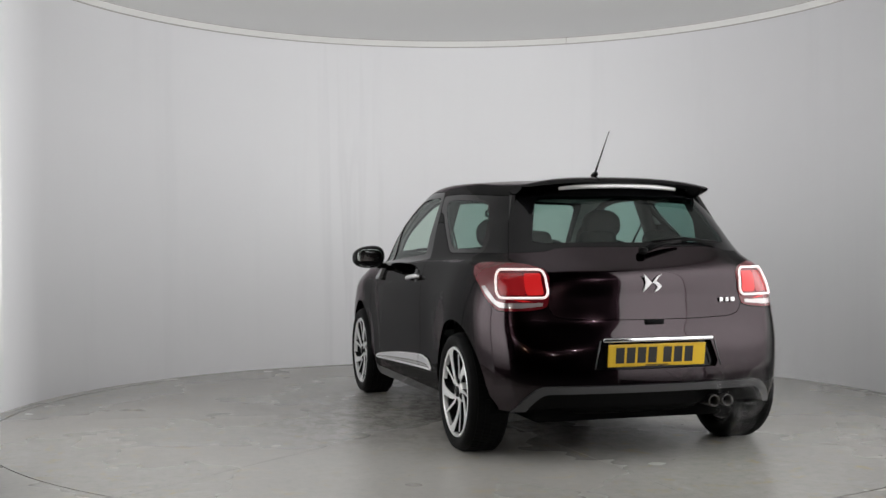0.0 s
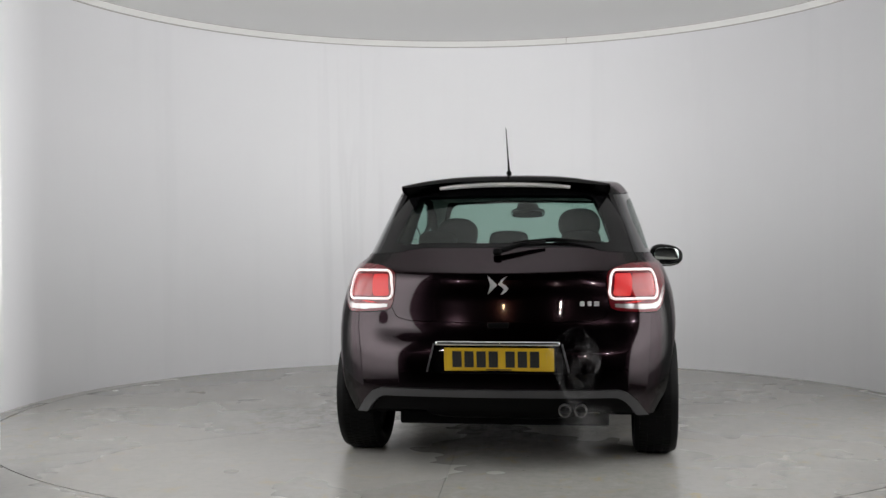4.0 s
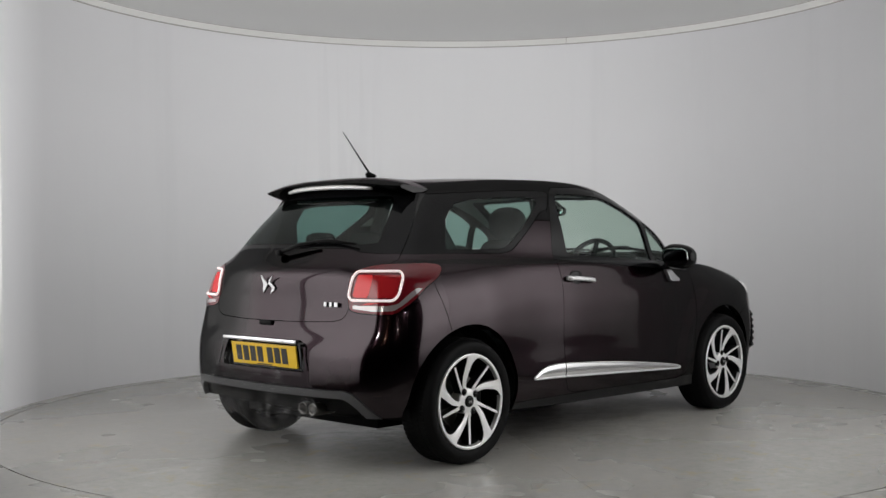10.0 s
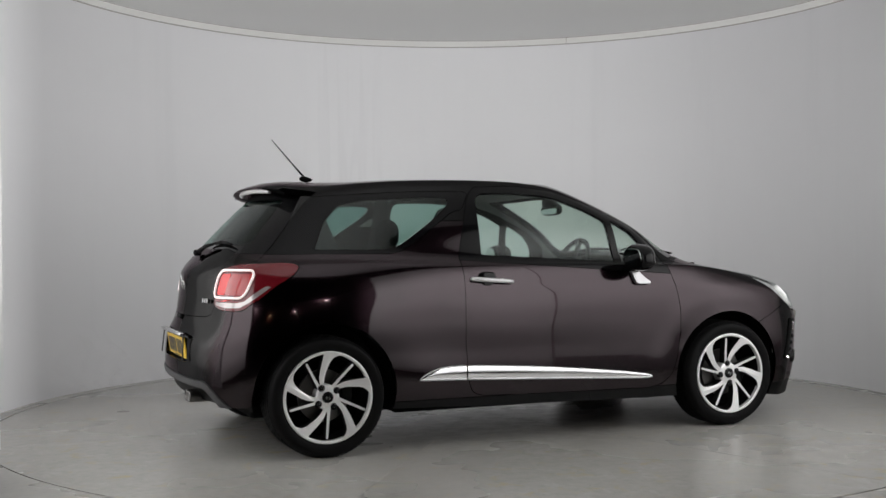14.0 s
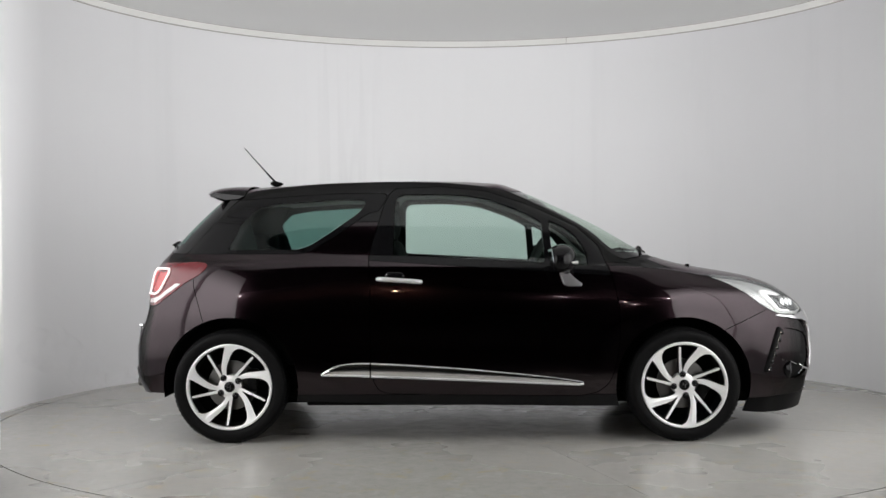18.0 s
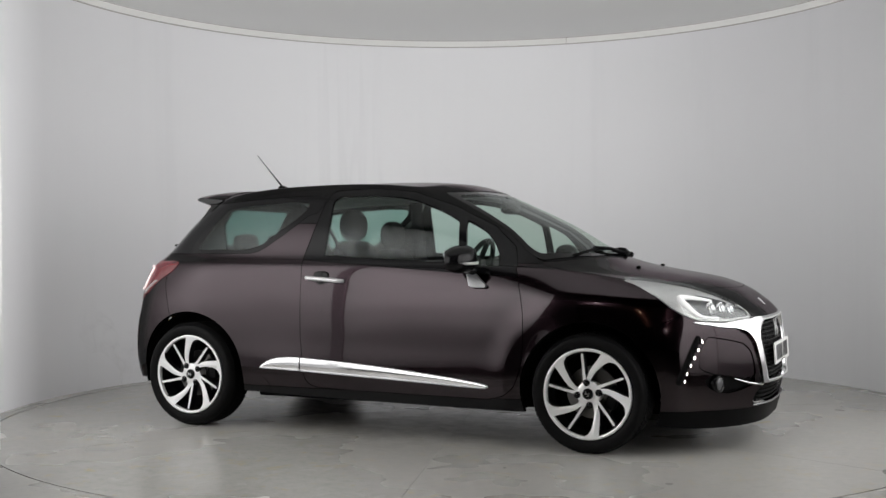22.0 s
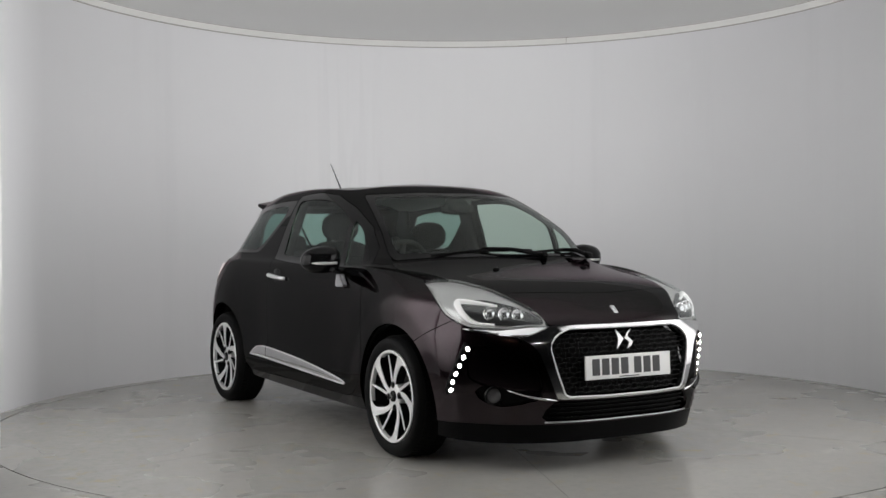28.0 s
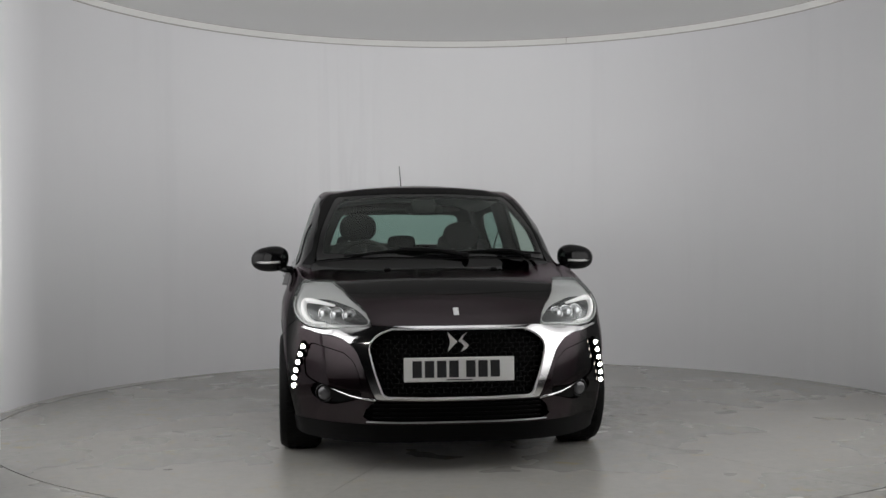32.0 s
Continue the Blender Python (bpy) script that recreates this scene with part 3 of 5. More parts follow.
def panel(name, skin, material, parent, label="", mirror=False, join=False, gap=0.0018, depth=0.016, lift=0.0, flange=True):
    """A panel from a cut of the skin: drawn back a little from its rim, with a folded edge.
    mirror: on the car's right side instead; join: both halves in one mesh."""
    s = skin.compact()
    if not s.polys:
        return None
    nrm = s.normals()
    pts = s.pts + nrm * (lift(s.pts)[:, None] if callable(lift) else lift)
    rim = s.rim()
    if join:
        rim = [e for e in rim if not (abs(s.pts[e[0], 1]) < 1e-6 and abs(s.pts[e[1], 1]) < 1e-6)]
    faces = [list(f) for f in s.polys]
    if flange:
        pull = np.zeros_like(pts)
        for i, j in rim:
            e = s.pts[j] - s.pts[i]
            for k in (i, j):
                v = np.cross(nrm[k], e)
                pull[k] += v
        size = np.linalg.norm(pull, axis=1)
        on = size > 1e-12
        pull[on] /= size[on][:, None]
        if join:
            pull[np.abs(s.pts[:, 1]) < 1e-6, 1] = 0
        pts = pts + pull * gap
        at = {}
        extra = []
        for i, j in rim:
            for k in (i, j):
                if k not in at:
                    at[k] = len(pts) + len(extra)
                    extra.append(pts[k] - nrm[k] * depth)
            faces.append([j, i, at[i], at[j]])
        if extra:
            pts = np.vstack([pts, np.array(extra)])
    verts = [tuple(p) for p in pts]
    if join:
        n = len(verts)
        at = {}
        for i, (x, y, z) in enumerate(list(verts)):
            if abs(y) < 1e-6:
                at[i] = i
            else:
                at[i] = len(verts)
                verts.append((x, -y, z))
        faces += [[at[i] for i in reversed(f)] for f in faces]
    elif mirror:
        verts = [(x, -y, z) for x, y, z in verts]
        faces = [list(reversed(f)) for f in faces]
    ob = link(name, verts, faces, material, parent, label)
    return sharp(ob, 40)


def curve2(points, steps=5):
    """A rounded closed line in a plane."""
    return smooth_path(points, steps, closed=True)


car = tagged(new("car"), "dark plum metallic three-door hatchback with black roof and alloy wheels", "car")
grid = half_skin()
R, C = grid.shape[:2]
whole = Skin(grid.reshape(-1, 3), [[r * C + c, r * C + c + 1, (r + 1) * C + c + 1, (r + 1) * C + c] for r in range(R - 1) for c in range(C - 1)])
WHEEL_X, WHEEL_Z = 1.232, 0.306
body, _ = whole.cut(both(outside_circle(WHEEL_X, WHEEL_Z, 0.366), outside_circle(-WHEEL_X, WHEEL_Z + .005, 0.370)))

# ---------------------------------------------------------------- the car's panels


def plane_field(points, first, second):
    """A closed rounded line in a plane of two measures of the surface, each a function of (x, y, z) arrays."""
    inner = inside_polygon(points, [0, 1])
    return lambda p: inner(np.stack([first(p), second(p), np.zeros(len(p))], 1))


def ax_x(p): return p[:, 0]
def ax_y(p): return p[:, 1]
def ax_z(p): return p[:, 2]
def round_tail(p): return -p[:, 0] - p[:, 1]     # runs round the rear corner
def round_nose(p): return p[:, 0] - p[:, 1]      # runs round the front corner


TAIL_LAMP = curve2([(1.21, .90), (1.215, .80), (1.19, .758), (1.04, .745), (.90, .748), (.84, .775), (.77, .81), (.69, .868),
                    (.61, .915), (.585, .955), (.61, .975), (.69, .983), (.85, .981), (1.0, .977), (1.12, .96), (1.18, .94)])
HEAD_LAMP = curve2([(.66, .892), (.83, .897), (1.0, .88), (1.165, .855), (1.36, .803), (1.49, .755), (1.560, .712), (1.590, .690), (1.575, .683),
                    (1.445, .682), (1.33, .672), (1.2, .674), (1.06, .683), (.905, .732), (.796, .808), (.72, .86)])
DOOR = [(-.33, 1.388), (-.08, 1.398), (.167, 1.372), (.42, 1.288), (.67, 1.17), (.79, 1.062), (.84, .922), (.871, .80), (.886, .70), (.886, .557),
        (.868, .42), (.83, .32), (.77, .272), (.68, .250), (0, .256), (-.36, .264), (-.42, .28), (-.449, .33), (-.468, .56), (-.466, .87), (-.479, 1.01), (-.396, 1.30), (-.365, 1.36)]
DOOR_GLASS = [(-.336, 1.31), (-.325, 1.335), (-.296, 1.352), (-.082, 1.354), (.08, 1.344), (.176, 1.328), (.357, 1.262), (.468, 1.204), (.487, .972), (.104, .994), (-.342, 1.018)]
DOOR_LIGHT = [(.512, 1.208), (.57, 1.182), (.637, 1.140), (.69, 1.075), (.716, 1.016), (.722, .958), (.535, .969)]
BELT = lambda p: p[:, 2] - (.988 - (p[:, 0] + .472) * .068)
SIDE_GLASS = [(-1.62, 1.027), (-.984, 1.026), (-.86, 1.026), (-.80, 1.038), (-.74, 1.073), (-.644, 1.135), (-.50, 1.238), (-.475, 1.252), (-.425, 1.26),
              (-.372, 1.362), (-.60, 1.362), (-.78, 1.355), (-1.0, 1.342), (-1.27, 1.326), (-1.36, 1.25), (-1.46, 1.163)]
SIDE_CLEAR = [(-1.26, 1.050), (-.88, 1.050), (-.80, 1.075), (-.70, 1.14), (-.55, 1.245), (-.505, 1.29), (-.50, 1.322), (-.62, 1.328), (-.98, 1.308), (-1.10, 1.285), (-1.19, 1.20)]
TAILGATE = [(-.2, .698), (.25, .70), (.44, .706), (.50, .722), (.524, .765), (.526, .90), (.54, .945), (.60, .972), (.655, .985), (.66, 1.0), (.645, 1.027), (.605, 1.163),
            (.541, 1.322), (.50, 1.42), (-.2, 1.45)]
REAR_GLASS = [(-.2, 1.056), (.38, 1.056), (.44, 1.050), (.49, 1.036), (.56, 1.031), (.70, 1.028), (.66, 1.163), (.59, 1.322), (.50, 1.35), (-.2, 1.362)]
REAR_CLEAR = [(-.2, 1.08), (.38, 1.08), (.48, 1.075), (.535, 1.085), (.50, 1.19), (.45, 1.305), (.42, 1.318), (-.2, 1.325)]
SCREEN = [(.405, -.2), (.405, 0), (.385, .30), (.345, .45), (.305, .512), (.34, .535), (.5, .575), (.70, .622), (.86, .655), (.935, .650), (1.03, .54), (1.12, .35), (1.16, .15), (1.17, 0), (1.17, -.2)]
SCREEN_CLEAR = [(.45, -.2), (.45, 0), (.43, .30), (.39, .44), (.38, .475), (.42, .51), (.70, .585), (.85, .617), (.91, .612), (1.01, .50), (1.09, .32), (1.13, .15), (1.135, 0), (1.135, -.2)]
BONNET = [(1.205, -.2), (1.205, 0), (1.175, .28), (1.08, .52), (.99, .63), (.93, .672), (.98, .683), (1.10, .684), (1.28, .672), (1.42, .645), (1.52, .592), (1.7, .556), (1.83, .515), (1.92, .47),
          (1.97, .44), (2.06, .41), (2.1, .2), (2.1, -.2)]
GRILLE = [(-.2, .672), (.31, .672), (.365, .652), (.405, .618), (.416, .585), (.41, .55), (.392, .48), (.365, .40), (.352, .372), (.33, .36), (-.2, .357)]
GRILLE_FRAME = [(-.2, .688), (.36, .689), (.46, .686), (.56, .674), (.62, .668), (.70, .676), (.735, .690), (.735, .674), (.66, .650), (.57, .640), (.51, .617), (.47, .57),
                (.437, .48), (.405, .39), (.385, .348), (-.2, .342)]
POD = [(.69, .604), (.62, .588), (.535, .564), (.49, .525), (.468, .47), (.456, .41), (.455, .386), (.57, .388), (.60, .40), (.66, .41), (.715, .44), (.72, .52)]
LOW_GRILLE = [(-.2, .336), (.385, .340), (.41, .325), (.438, .29), (.445, .265), (.42, .247), (.36, .240), (-.2, .236)]
FOG_POCKET = [(.46, .383), (.56, .385), (.62, .404), (.668, .408), (.690, .385), (.672, .345), (.62, .318), (.56, .322), (.50, .340), (.46, .352)]
DIFFUSER = [(-.2, .388), (.57, .388), (.61, .372), (.65, .335), (.705, .255), (.705, .15), (-.2, .15)]
DIFFUSER_IN = [(-.2, .350), (.55, .350), (.58, .338), (.612, .308), (.655, .245), (.655, .15), (-.2, .15)]
PLATE_BAY = [(-.4, .612), (.285, .612), (.297, .600), (.333, .480), (.325, .464), (-.4, .464)]

side = side_of(1, .42)
rest = body
tail_lamp, rest = rest.cut(both(plane_field(TAIL_LAMP, round_tail, ax_z), side_of(0, -1.2, -1)))
gate, rest = rest.cut(both(plane_field(TAILGATE, ax_y, ax_z), side_of(0, -1.215, -1)))
rear_glass, gate = gate.cut(plane_field(REAR_GLASS, ax_y, ax_z))
gate_head, gate = gate.cut(side_of(2, 1.2))
rear_clear, rear_frit = rear_glass.cut(plane_field(REAR_CLEAR, ax_y, ax_z))
head_lamp, rest = rest.cut(both(plane_field(HEAD_LAMP, round_nose, ax_z), side_of(0, 1.2), side_of(1, .34)))
door, rest = rest.cut(both(plane_field(DOOR, ax_x, ax_z), side))
door_glass, door = door.cut(plane_field(DOOR_GLASS, ax_x, ax_z))
door_light, door = door.cut(plane_field(DOOR_LIGHT, ax_x, ax_z))
door_frame, door = door.cut(BELT)
side_glass, rest = rest.cut(both(plane_field(SIDE_GLASS, ax_x, ax_z), side))
side_clear, side_frit = side_glass.cut(plane_field(SIDE_CLEAR, ax_x, ax_z))
screen, rest = rest.cut(both(plane_field(SCREEN, ax_x, ax_y), side_of(2, .9)))
screen_clear, screen_frit = screen.cut(plane_field(SCREEN_CLEAR, ax_x, ax_y))
grille, rest = rest.cut(both(plane_field(GRILLE, ax_y, ax_z), side_of(0, 1.5)))
frame_chrome, rest = rest.cut(both(plane_field(GRILLE_FRAME, ax_y, ax_z), side_of(0, 1.5)))
low_grille, rest = rest.cut(both(plane_field(LOW_GRILLE, ax_y, ax_z), side_of(0, 1.5)))
fog_pocket, rest = rest.cut(both(plane_field(curve2(FOG_POCKET, 3), ax_y, ax_z), side_of(0, 1.5)))
pod, rest = rest.cut(both(plane_field(POD, ax_y, ax_z), side_of(0, 1.5)))
bonnet, rest = rest.cut(both(plane_field(BONNET, ax_x, ax_y), side_of(2, .682)))
nose, bonnet = bonnet.cut(lambda p: p[:, 0] - (1.862 - .42 * p[:, 1] ** 2))
cowl, rest = rest.cut(both(side_of(0, .9), lambda p: 1.26 - p[:, 0] - 0.6 * p[:, 1] ** 2, side_of(2, .955), side_of(1, .66, -1)))
roof, rest = rest.cut(lambda p: np.minimum(np.where(p[:, 0] > .5, p[:, 2] - (.972 - .05 * (p[:, 0] - .8)), p[:, 2] - (1.20 + 0.09 * (p[:, 0] < -.6))), 1.0))
rear_bumper, rest = rest.cut(plane_field([(-1.432, .90), (-1.432, .859), (-1.41, .79), (-1.394, .737), (-1.368, .646), (-1.36, .55), (-1.36, .05), (-2.2, .05), (-2.2, .90)], ax_x, ax_z))
diffuser, rear_bumper = rear_bumper.cut(both(plane_field(DIFFUSER, ax_y, ax_z), side_of(0, -1.5, -1)))
diffuser, diffuser_edge = diffuser.cut(plane_field(DIFFUSER_IN, ax_y, ax_z))
plate_bay, rear_bumper = rear_bumper.cut(both(plane_field(PLATE_BAY, ax_y, ax_z), side_of(0, -1.5, -1)))
front_bumper, rest = rest.cut(plane_field([(1.72, .72), (1.668, .697), (1.46, .606), (1.40, .56), (1.40, .05), (2.3, .05), (2.3, .72)], ax_x, ax_z))
lip, front_bumper = front_bumper.cut(side_of(2, .228, -1))
sill, rest = rest.cut(both(side_of(2, .258, -1), lambda p: 1.0 - np.abs(p[:, 0])))
fender, quarter = rest.cut(side_of(0, .2))

for mirror, side_name in ((False, "left"), (True, "right")):
    panel("front_wing", fender.main(), PAINT, car, mirror=mirror)
    panel("rear_quarter", quarter, PAINT, car, mirror=mirror)
    panel("sill", sill, GLOSS_BLACK, car, "gloss black sill", mirror=mirror)
    door_ob = panel("door", door, PAINT, car, mirror=mirror)
    panel("window_frame", door_frame, GLOSS_BLACK, door_ob, "gloss black window frame", mirror=mirror, lift=-.001)
    panel("side_window", door_glass, GLASS_CLEAR, door_ob, "green-tinted side window", mirror=mirror, lift=-.006, depth=.004)
    panel("quarter_light", door_light, GLASS_CLEAR, door_ob, "small fixed corner window", mirror=mirror, lift=-.006, depth=.004)
    rear_win = panel("rear_side_window", side_clear, GLASS_DARK, car, "dark privacy glass", mirror=mirror, lift=-.001, flange=False)
    panel("window_border", side_frit, GLOSS_BLACK, rear_win, "gloss black glass border", mirror=mirror, lift=-.001)
    panel("fog_lamp_pocket", fog_pocket, PLASTIC, car, "black recess round the fog lamp", mirror=mirror, lift=-.022, flange=False)
    panel("bumper_insert", pod, PAINT, car, mirror=mirror, lift=-.005, gap=.0035)
bumper_front = panel("front_bumper", front_bumper.main(), PAINT, car, join=True)
panel("lip", lip, PLASTIC, bumper_front, "black plastic lower lip", join=True, lift=-.004)
bumper_rear = panel("rear_bumper", rear_bumper, PAINT, car, join=True)
panel("diffuser", diffuser, PLASTIC, bumper_rear, "black plastic diffuser", join=True, lift=-.02)
panel("diffuser_trim", diffuser_edge, GREY_TRIM, bumper_rear, "grey trim along the diffuser", join=True, lift=.007, depth=.03)
panel("bonnet", bonnet, PAINT, car, join=True)
panel("nose_panel", nose, PAINT, car, join=True)
panel("cowl", cowl, PLASTIC, car, "black plastic cowl under the wipers", join=True, lift=-.006)
panel("roof", roof, ROOF_PAINT, car, "gloss black roof", join=True)
tailgate = panel("tailgate", gate, PAINT, car, join=True)
panel("tailgate_head", gate_head, ROOF_PAINT, tailgate, "black upper edge under the spoiler", join=True)
rear_window = panel("rear_window", rear_clear, GLASS_DARK, tailgate, "dark privacy glass", join=True, lift=-.001, flange=False)
panel("rear_window_border", rear_frit, GLOSS_BLACK, tailgate, "gloss black glass border", join=True, lift=-.001)
windscreen = panel("windscreen", screen_clear, GLASS_SCREEN, car, "clear green-tinted windscreen", join=True, lift=-.002, flange=False)
panel("windscreen_border", screen_frit, GLOSS_BLACK, windscreen, "black windscreen border", join=True, lift=-.002)
panel("grille_frame", frame_chrome, CHROME, car, "chrome grille frame with wings under the headlamps", join=True, depth=.03,
      lift=lambda p: .006 + .28 * np.clip(p[:, 1] - .38, 0, .12) / .12 * np.clip(.672 - p[:, 2], -.02, .05))

# dark inner shell behind the panels, open at the glass
shell_parts = [fender, quarter, sill, door, door_frame, side_frit, rear_bumper, bonnet, nose, cowl, roof, gate, gate_head, rear_frit, screen_frit, tail_lamp]
panel("headliner", roof, HEADLINER, car, "pale grey cloth headliner", join=True, lift=-.024, flange=False)
shell_v, shell_f = [], []
for s in shell_parts:
    s = s.compact()
    n = s.normals()
    q = s.pts - n * .02
    for sign in (1, -1):
        base = len(shell_v)
        shell_v += [(x, sign * y, z) for x, y, z in q]
        shell_f += [[i + base for i in f] for f in s.polys]
link("body_shell", shell_v, shell_f, SEAM, car, "black inner shell and trim of the cabin")

# ---------------------------------------------------------------- wheels


def mirrored(v, f):
    return [(x, -y, z) for x, y, z in v], [tuple(reversed(g)) for g in f]


def prism(outline, front, back):
    """A flat plate: outline of (x, z), front and back give y at a point."""
    n = len(outline)
    verts = [(x, front(x, z), z) for x, z in outline] + [(x, back(x, z), z) for x, z in outline]
    faces = [tuple(range(n)), tuple(range(2 * n - 1, n - 1, -1))]
    for i in range(n):
        j = (i + 1) % n
        faces.append((j, i, n + i, n + j))
    return verts, faces


def polar(r, deg):
    """A point of the wheel's face; degrees clockwise from the top, seen from outside the right side."""
    a = radians(deg)
    return (r * math.sin(a), r * math.cos(a))


def build_wheel():
    """A wheel of the right side, its outer face towards -y, about its own centre."""
    wheel = new("wheel")
    # tyre
    prof = [(.226, .015), (.236, .004), (.249, -.006), (.272, -.010), (.290, -.004), (.299, .012), (.305, .03), (.306, .06), (.306, .14), (.305, .17), (.297, .19), (.28, .203), (.25, .206), (.230, .19), (.226, .15)]
    tyre = link("tyre", *lathe(smooth_path(prof, 3), 96), RUBBER, wheel)
    # tread blocks
    v, f = [], []
    for k in range(72):
        for a in (.045, .085, .125, .165):
            w = 2 * math.pi * (k + (.5 if a in (.085, .165) else 0)) / 72
            b = bmesh.new()
            box(b, 0, a, .3055, .019, .03, .006)
            m = Matrix.Rotation(w, 4, "Y")
            base = len(v)
            v += [tuple(m @ q.co) for q in b.verts]
            f += [tuple(q.index + base for q in g.verts) for g in (b.faces)]
            b.free()
    link("tread", v, f, RUBBER, tyre, smooth=False)
    # rim: bright lip, dark barrel
    lip_prof = [(.2265, .012), (.2262, .002), (.2235, -.003), (.2135, -.002), (.2105, .003), (.209, .02)]
    rim = link("rim", *lathe(smooth_path(lip_prof, 3), 96), ALLOY, wheel, "bright machined rim lip")
    barrel = [(.209, .02), (.205, .05), (.20, .10), (.2, .17), (.03, .175), (.02, .17)]
    link("barrel", *lathe(barrel, 64), ALLOY_DARK, rim, "dark inner barrel")
    dish = lambda x, z: .012 - .02 * max(0.0, (math.hypot(x, z) - .05) / .16) ** 1.5 + .006
    wide = [polar(.045, -46), polar(.07, -33), polar(.107, -23.5), polar(.135, -17), polar(.161, -12), polar(.19, -8), polar(.214, -6), polar(.2155, 2), polar(.2155, 10), polar(.2155, 19),
            polar(.207, 14), polar(.198, 9.5), polar(.185, 6), polar(.165, 2.5), polar(.143, -.5), polar(.12, -5), polar(.10, -9), polar(.072, -14), polar(.045, -10)]
    thin = [polar(.045, -60), polar(.075, -46), polar(.13, -38.5), polar(.195, -35.2), polar(.203, -33.6), polar(.198, -31.6), polar(.13, -32.8), polar(.075, -34), polar(.045, -30)]
    for k in range(5):
        turn = Matrix.Rotation(radians(72 * k), 4, "Y")
        for name, line, back in (("wide_spoke", wide, .028), ("thin_spoke", thin, .022)):
            pv, pf = prism(line, dish, lambda x, z: dish(x, z) + .004)
            link(name, [tuple(turn @ Vector(q)) for q in pv], pf, ALLOY, rim, "machined silver spoke face", smooth=False)
            grow = [(x * 1.0, z * 1.0) for x, z in line]
            pv, pf = prism(grow, lambda x, z: dish(x, z) + .0045, lambda x, z: dish(x, z) + .05)
            link("spoke_flank", [tuple(turn @ Vector(q)) for q in pv], pf, ALLOY_DARK, rim, "dark spoke flank", smooth=False)
    # hub with cap and four bolts
    hub = link("hub", *lathe(smooth_path([(.001, .016), (.03, .015), (.055, .018), (.062, .03), (.062, .08)], 3), 48), ALLOY, rim, "machined hub")
    link("centre_cap", *lathe(smooth_path([(.001, .004), (.02, .005), (.027, .009), (.028, .02)], 3), 40), GLOSS_BLACK, rim, "gloss black centre cap")
    for k in range(4):
        x, z = polar(.0555, -34 + 90 * k)
        bv, bf = lathe([(.0005, .008), (.008, .009), (.0105, .012), (.0105, .03)], 12)
        link("wheel_bolt", [(a + x, b, c + z) for a, b, c in bv], bf, GLOSS_BLACK, rim, "dark wheel bolt")
        rv, rf = lathe([(.011, .0145), (.017, .0145), (.017, .03)], 16)
        link("bolt_seat", [(a + x, b, c + z) for a, b, c in rv], rf, ALLOY_DARK, rim)
    ev, ef = prism([(-.012, .010), (-.002, .0), (-.012, -.010)], lambda x, z: .002, lambda x, z: .008)
    ev2, ef2 = prism([(.012, .012), (.004, .008), (.0, .001), (.007, -.004), (.0, -.012), (.006, -.010), (.012, -.004), (.005, .001), (.007, .007)], lambda x, z: .002, lambda x, z: .008)
    link("cap_emblem", *join_lists((ev, ef), (ev2, ef2)), CHROME, rim, "small chrome emblem", smooth=False)
    # brake
    link("brake_disc", *lathe([(.06, .09), (.135, .09), (.135, .11), (.06, .11)], 64), STEEL, wheel, "grey steel brake disc", smooth=False)
    b = bmesh.new()
    box(b, .115, .09, .03, .06, .06, .12)
    bevel(part("brake_caliper", b, ALLOY_DARK, wheel), .01)
    return wheel


first_wheel = build_wheel()
for piece in first_wheel.children:
    if piece.name.startswith("rim"):
        piece.scale = (1.035, 1.0, 1.035)
first_wheel.parent = car
first_wheel.matrix_basis = pose(WHEEL_X, -.838, WHEEL_Z, 0, 26, 0)
RIGHT_REAR = copy_thing(first_wheel, pose(-WHEEL_X, -.848, WHEEL_Z, 0, 0, 0))
LEFT_FRONT = copy_thing(first_wheel, pose(WHEEL_X, .838, WHEEL_Z, 0, 30, 180))
LEFT_REAR = copy_thing(first_wheel, pose(-WHEEL_X, .848, WHEEL_Z, 0, 50, 180))

# wheel housings and the floor of the body
for x in (WHEEL_X, -WHEEL_X):
    for s in (1, -1):
        v, f = lathe([(.374, .0), (.374, -.30), (.33, -.305), (.27, -.31), (.2, -.31), (.1, -.31), (.02, -.31)], 72)
        keep = [g for g in f if min(v[i][2] for i in g) > -.07]
        link("wheel_housing", [(a + x, (b + .775) * s, c + WHEEL_Z) for a, b, c in v], keep, SEAM, car, "black wheel housing")
bm = bmesh.new()
box(bm, .10, 0, .210, 3.30, 1.04, .07)
box(bm, 0, 0, .215, 1.66, 1.42, .06)
bevel(part("underbody", bm, SEAM, car, "black underbody", smooth=False), .01)

# ---------------------------------------------------------------- lamps, grille, plates and trim of the car
FLAT = grid.reshape(-1, 3)


def grid_normals():
    dr = np.gradient(grid, axis=0)
    dc = np.gradient(grid, axis=1)
    n = np.cross(dc, dr)
    n /= np.maximum(np.linalg.norm(n, axis=2), 1e-9)[:, :, None]
    return n.reshape(-1, 3)


FLAT_N = grid_normals()


